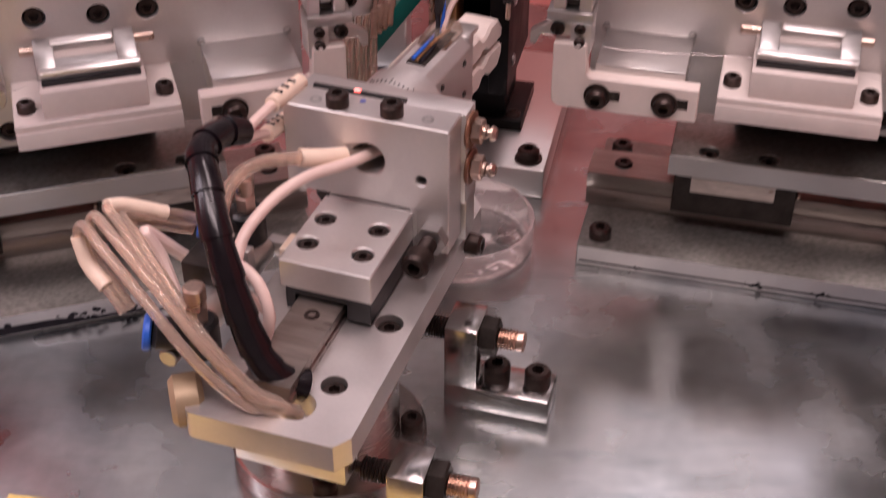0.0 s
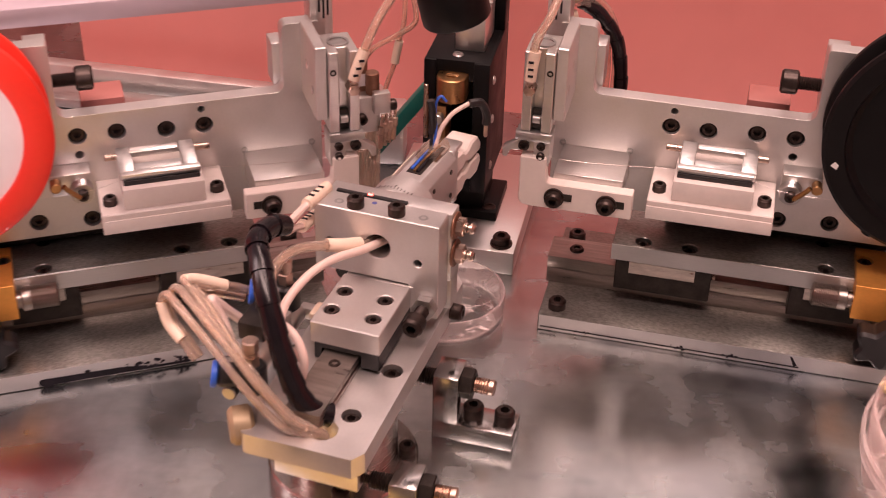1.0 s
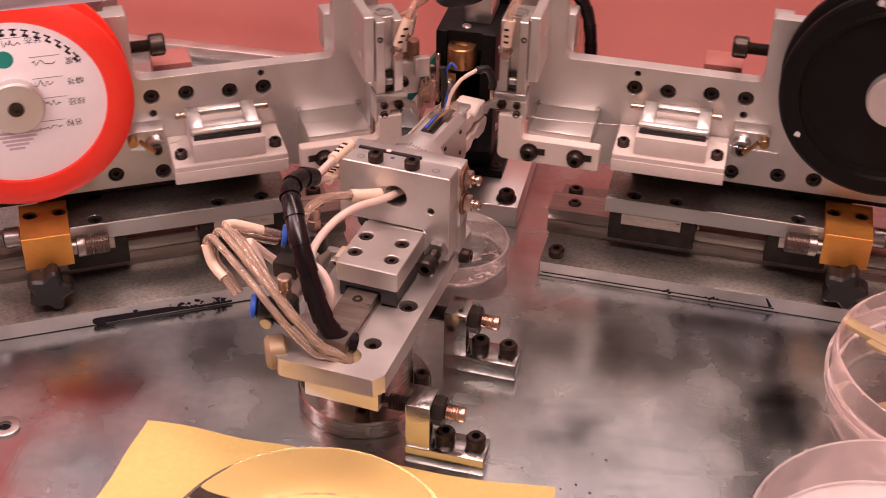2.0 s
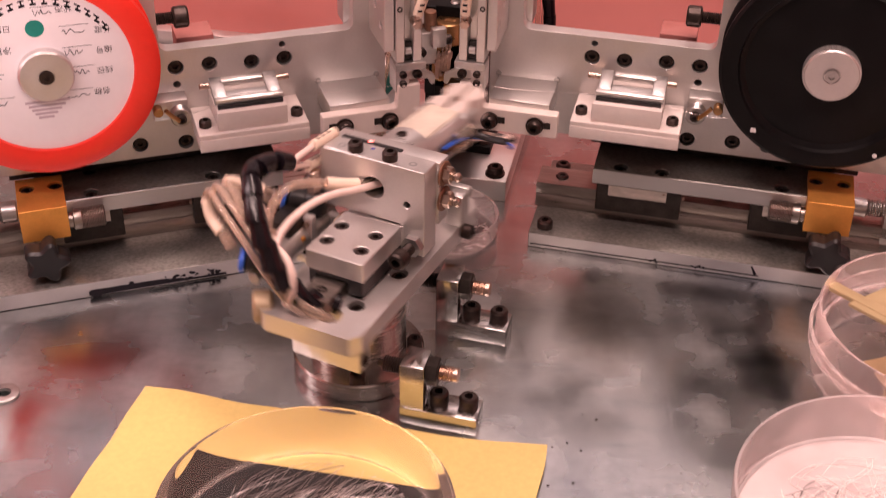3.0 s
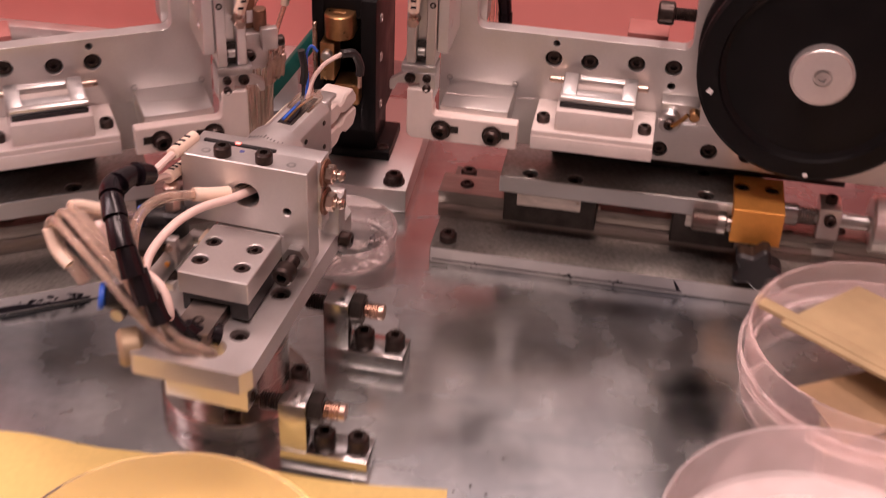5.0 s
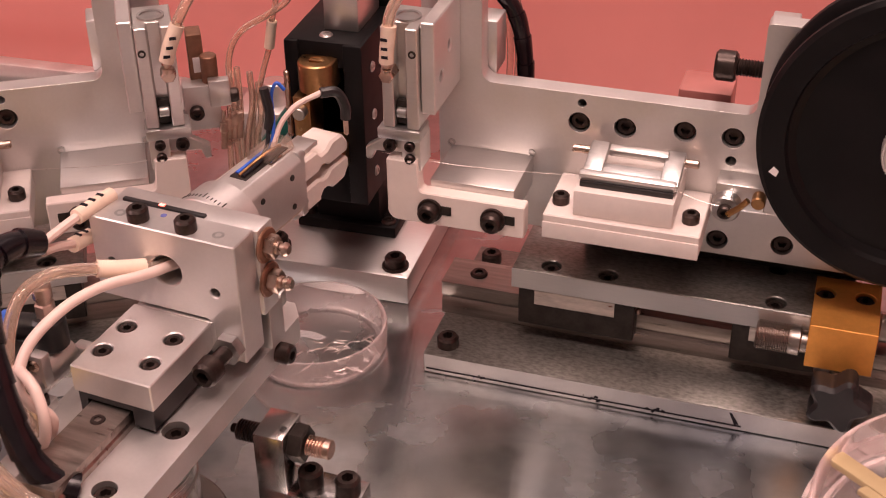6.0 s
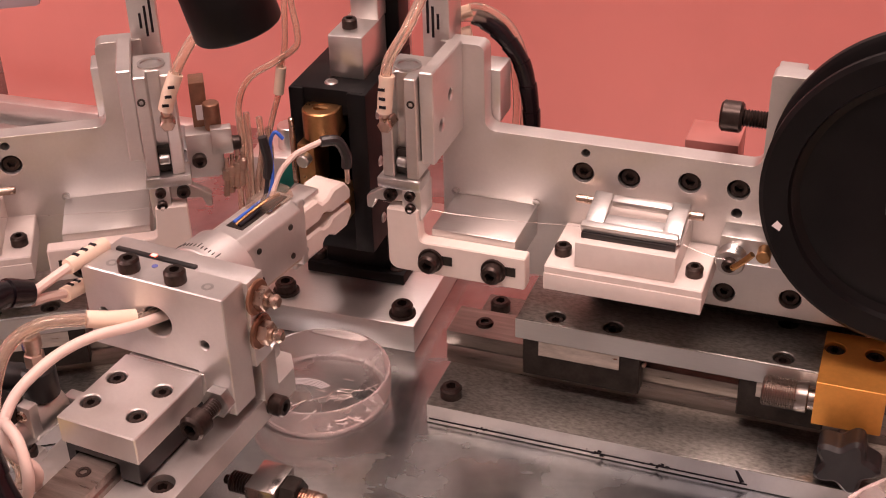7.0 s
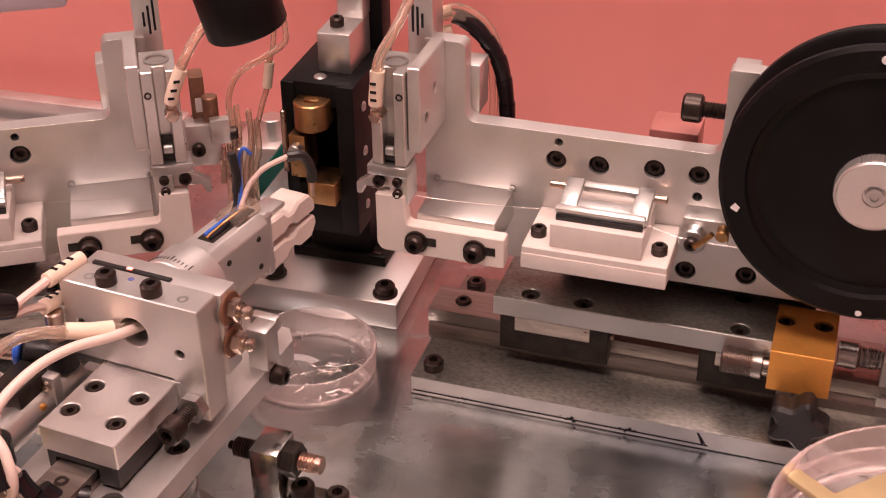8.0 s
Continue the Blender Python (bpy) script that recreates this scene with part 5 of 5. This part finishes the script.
cut_wires("cut_wires", -33.0, 167.5, 3.2, 39, 330, 38, 48, 13, HAIR, "heap of hair-thin cut wires lying in a dish", 3, 0.055, 5.5, 0.05, 16)
cut_wires("wire_scraps", 8, 349, 1.4, 15, 26, 5, 20, 40, HAIR, "few bright wire scraps in a small dish", 4, 0.22, 0.4)
bm = BM()
for k in range(5):
    pts = [(-4 + 15.5 * math.cos(a) * (0.62 + 0.05 * k) * 0.8, 352 + 7 * math.sin(a) * (0.5 + 0.1 * k), 1.45) for a in [0.6 + 0.5 * j for j in range(5 + k)]]
    hose(bm, pts, 0.16, 4, 4)
tagged(part("scribble", bm, WHITECARD), "white looping scribble on the small dish's floor", "marks")
cut_wires("fibre_tangle", 149.5, 182, 1.6, 40, 280, 28, 25, 70, mat("pale_fibre", (0.80, 0.73, 0.70), 0.5), "loose tangle of pale fibres in a frosted dish", 6, 0.07, 5.0, 0.2)
cut_wires("dark_fibres", 135, 192, 2.0, 20, 16, 16, 15, 70, mat("dark_fibre", (0.10, 0.085, 0.085), 0.5), "dark curled fibres in a frosted dish", 8, 0.17, 1.6)
bm = BM()
box(bm, -22, 22, -31, 31, 0, 1.6, 0.5, pose(0, 0, 0, -4, 5, 38.7))
box(bm, -23.5, -18, -31, 31, 0.6, 2.6, 0.5, pose(0, 0, 0, -4, 5, 38.7))
paper = tagged(part("folded_paper", bm, TANCARD, m=pose(0.1885, 0.2675, 0.0235)), "folded tan paper packet leaning in a dish", "paper")
bm = BM()
box(bm, -30, 30, -14, 14, 0, 0.8, 0.2, pose(0, 0, 0, 0, 0, 20))
tagged(part("yellow_slip", bm, KRAFT, m=pose(0.186, 0.252, 0.0150)), "brown paper slip inside a dish", "paper")
bm = BM()
box(bm, -22, 22, -12, 12, 0, 0.8, 0.2, pose(0, 0, 0, 0, 0, -12))
tagged(part("yellow_slip", bm, YELLOW, m=pose(0.184, 0.245, 0.0018)), "yellow paper slip inside a dish", "paper")

# white pen strokes on the small dish's floor: characters too blurred to tell
bm = BM()
rnd = random.Random(21)
for k in range(6):
    a = math.radians(12 - 17 * k)
    cx, cy = 4.4 + 15.2 * math.cos(a), 350.5 + 15.2 * math.sin(a)
    for _ in range(4):
        d = rnd.uniform(0, math.pi)
        hose(bm, [(cx + rnd.gauss(0, 0.7) - 1.2 * math.cos(d), cy + rnd.gauss(0, 0.7) - 1.2 * math.sin(d), 1.5), (cx, cy, 1.55), (cx + 1.2 * math.cos(d), cy + 1.2 * math.sin(d), 1.5)], 0.09, 4, 2)
tagged(part("pen_strokes", bm, WHITECARD), "white pen strokes along the small dish's edge", "marks", kind="stuff")

tw_ = thing("tweezers", "black coated tweezers lying against a dish", "tweezers")
for a, b in (((94.5, 160.5), (110, 92)), ((102.5, 161), (113.5, 92))):
    d = Vector((b[0] - a[0], b[1] - a[1])).normalized()
    q = Vector((-d.y, d.x))
    A, B = Vector(a), Vector(b)
    M_ = A + d * 24
    out = [A + q * 0.25, M_ + q * 1.1, B + q * 2.4, B - q * 2.4, M_ - q * 1.1, A - q * 0.25]
    part("prong", prism(BM(), [tuple(v) for v in out], 1.0, 2.6, "xy", bev=0.3), RUBBER, tw_)
sheet("torn_paper", [(26, 155.5), (34.4, 155), (44.6, 151.5), (43.8, 149.6), (38.6, 146), (39.4, 140), (33, 134), (29.2, 123.4), (35, 113), (43, 106), (46, 96), (20, 96), (22, 125)], 0.12, 0.3, WHITECARD, "torn white paper under the yellow card", "paper")
tr = thing("edge_rail", "bright aluminium edge rail on the table", "rail")
part("bar", box(BM(), -60, 43, -12, 0, 0, 5, 0.5), ALU_B, tr)
part("groove", box(BM(), -60, 43, -7, -5.5, 5, 5.3, 0), DARK, tr)
tr.matrix_basis = pose(-0.0940, 0.1142, 0, 0, 0, -13)
sheet("white_block", [(-190, 222), (-148, 209), (-131.5, 174), (-134, 160), (-190, 156)], 0, 4, POM, "white plastic block on the table", "block")

# table blemishes: dark specks by the stops
bm = BM()
random.seed(9)
for _ in range(9):
    x, y = 48 + random.gauss(0, 18), 225 + random.gauss(0, 22)
    r = 0.25 + random.random() * 0.45
    lathe(bm, [(0, 0), (r, 0), (r * 0.8, 0.12), (0, 0.14)], (x, y, 0), (0, 0, 1), 8)
tagged(part("dark_specks", bm, DARK), "dark specks of dirt on the steel table", "dirt", kind="stuff")

# ---- things behind the machine ----
def bar(name, a, b, w, h, z, material, label, category):
    A, B = Vector(a), Vector(b)
    L = (B - A).length
    ang = math.degrees(math.atan2(B.y - A.y, B.x - A.x))
    ob = part(name, box(BM(), 0, L, -w / 2, w / 2, z, z + h, 1.0), material, m=pose(A.x * MM, A.y * MM, 0, 0, 0, ang))
    return tagged(ob, label, category)


bar("frame_bar", (-330, 546), (-84, 509), 8, 12, 0, ALU, "aluminium frame bar behind the feeders", "frame bar")
bar("frame_bar", (-330, 529), (-97, 494), 15, 5, 0, STEEL, "flat dull steel frame bar behind the feeders", "frame bar")
tagged(part("teal_strip", box(BM(), -33.5, 33.5, -3, 3, -2.8, 2.8, 0.8), TEAL, m=pose(-0.0285, 0.431, 0.0290, 0, -53, 0)), "teal green plastic strip leaning against the tower", "strip")
bx_ = thing("grey_motor", "small grey motor box behind the tower", "motor", pose(-0.036, 0.470, 0))
part("housing", box(BM(), -14, 14, -10, 10, 0, 24, 1.5), ALU, bx_)
part("boss", rod(BM(), (0, 0, 23), (0, 0, 33), 4.6), ALU_B, bx_)
hs = thing("tube_bundle", "loose clear air tubes rising behind the tower", "air tubes")
part("clear_tube", tube(BM(), [(-37, 418, 0.8), (-36.8, 418, 35), (-36.9, 418, 52), (-36.4, 418, 66), (-31.7, 418, 75.5), (-22.2, 418, 81.8), (-15.4, 418, 87), (-14.8, 419, 92), (-17, 422, 102), (-22, 430, 130)], 1.1, 0.7), PU, hs)
tb = part("clear_tube", tube(BM(), [(-32, 419, 0.8), (-31, 419, 40), (-26, 419, 60), (-22.8, 419, 70), (-21, 419, 80), (-19, 420, 92), (-20, 428, 130)], 1.0, 0.65), PU, hs)
part("marker_sleeve", hose(BM(), [(-22.8, 419, 70), (-21.9, 419, 75), (-21.1, 419, 79.4)], 1.7, 12), IVORY, tb, "ivory marker sleeve")
for x0, x1, y, z in ((-39, -35.5, 416, 62), (-34.6, -33.4, 415.4, 64), (-33, -29.6, 416.6, 62), (-29.8, -27.2, 417.4, 58)):
    part("clear_tube", tube(BM(), [(x0, y, 0.8), (x0 + 0.4, y, 34), (x1, y, z - 12), (x1, y, z)], 1.1, 0.7), PU, hs)


# ---- what moves ----
def motions():
    # the arm swings clockwise to the dish and back: seconds, degrees
    swing = [(0, 0), (2.9, 0), (3.0, 8), (3.1, 50), (3.2, 92), (3.3, 122), (3.4, 157), (3.5, 173), (3.6, 173), (3.97, 173), (4.1, 159), (4.2, 118), (4.3, 94), (4.4, 71), (4.5, 46), (4.6, 33), (4.7, 4), (4.8, 0), (8, 0)]
    walk(arm, [(t, pose(*PIVOT, 0, 0, 0, HEAD - a)) for t, a in swing])
    travel = [(0, 0), (2.2, 0), (2.5, -16.7), (4.93, -16.7), (5.0, -14.5), (5.1, -5), (5.2, 0), (5.4, 0), (7.7, 0), (7.8, -5), (7.9, -12), (8, -16.7)]
    walk(slide, [(t, pose(0, d * MM, 0)) for t, d in travel])
    for i, ob in enumerate(arm_bands):
        f = min(1.0, i / (len(arm_bands) - 1) * 1.1)
        bulge = 0.24 * math.sin(math.pi * min(1.0, i / (len(arm_bands) - 1)))
        walk(ob, [(t, pose(d * bulge * MM, d * (f + bulge) * MM, 0)) for t, d in travel])
    roll = {0: 0, 2.2: 0, 2.35: 45, 2.5: 90, 3.9: 90, 4.0: 45, 4.1: 0, 8: 0}
    ts = sorted({t for t, _ in travel} | set(roll))
    rt = sorted(roll)
    rows = []
    for t in ts:
        d = float(np.interp(t, [q[0] for q in travel], [q[1] for q in travel]))
        a = float(np.interp(t, rt, [roll[q] for q in rt]))
        rows.append((t, pose(HAND_R * MM, (d + 38.5) * MM, HAND_Z * MM, 0, 0, -5) @ pose(0, -41 * MM, 0, 0, a, 0)))
    walk(hand, rows)
    # both feeders slide inwards along their rails, and back
    feed = [(0, 0), (1.75, 0), (2.3, -21), (2.6, -21), (4.0, -21), (4.4, 0), (4.6, 0), (8, 0)]
    for obs, m, s in (((feeder_r, reel_r), FR, 1), ((feeder_l, reel_l), FL, -1)):
        for ob in obs:
            # the black reel pays out wire as its feeder moves
            turn = 1.5 if ob is reel_r else 0
            hub = Matrix.Translation((s * 0.1295, 0, 0.09))
            walk(ob, [(t, m @ pose(s * d * MM, 0, 0) @ hub @ pose(0, 0, 0, 0, turn * d, 0) @ hub.inverted()) for t, d in feed])


motions()
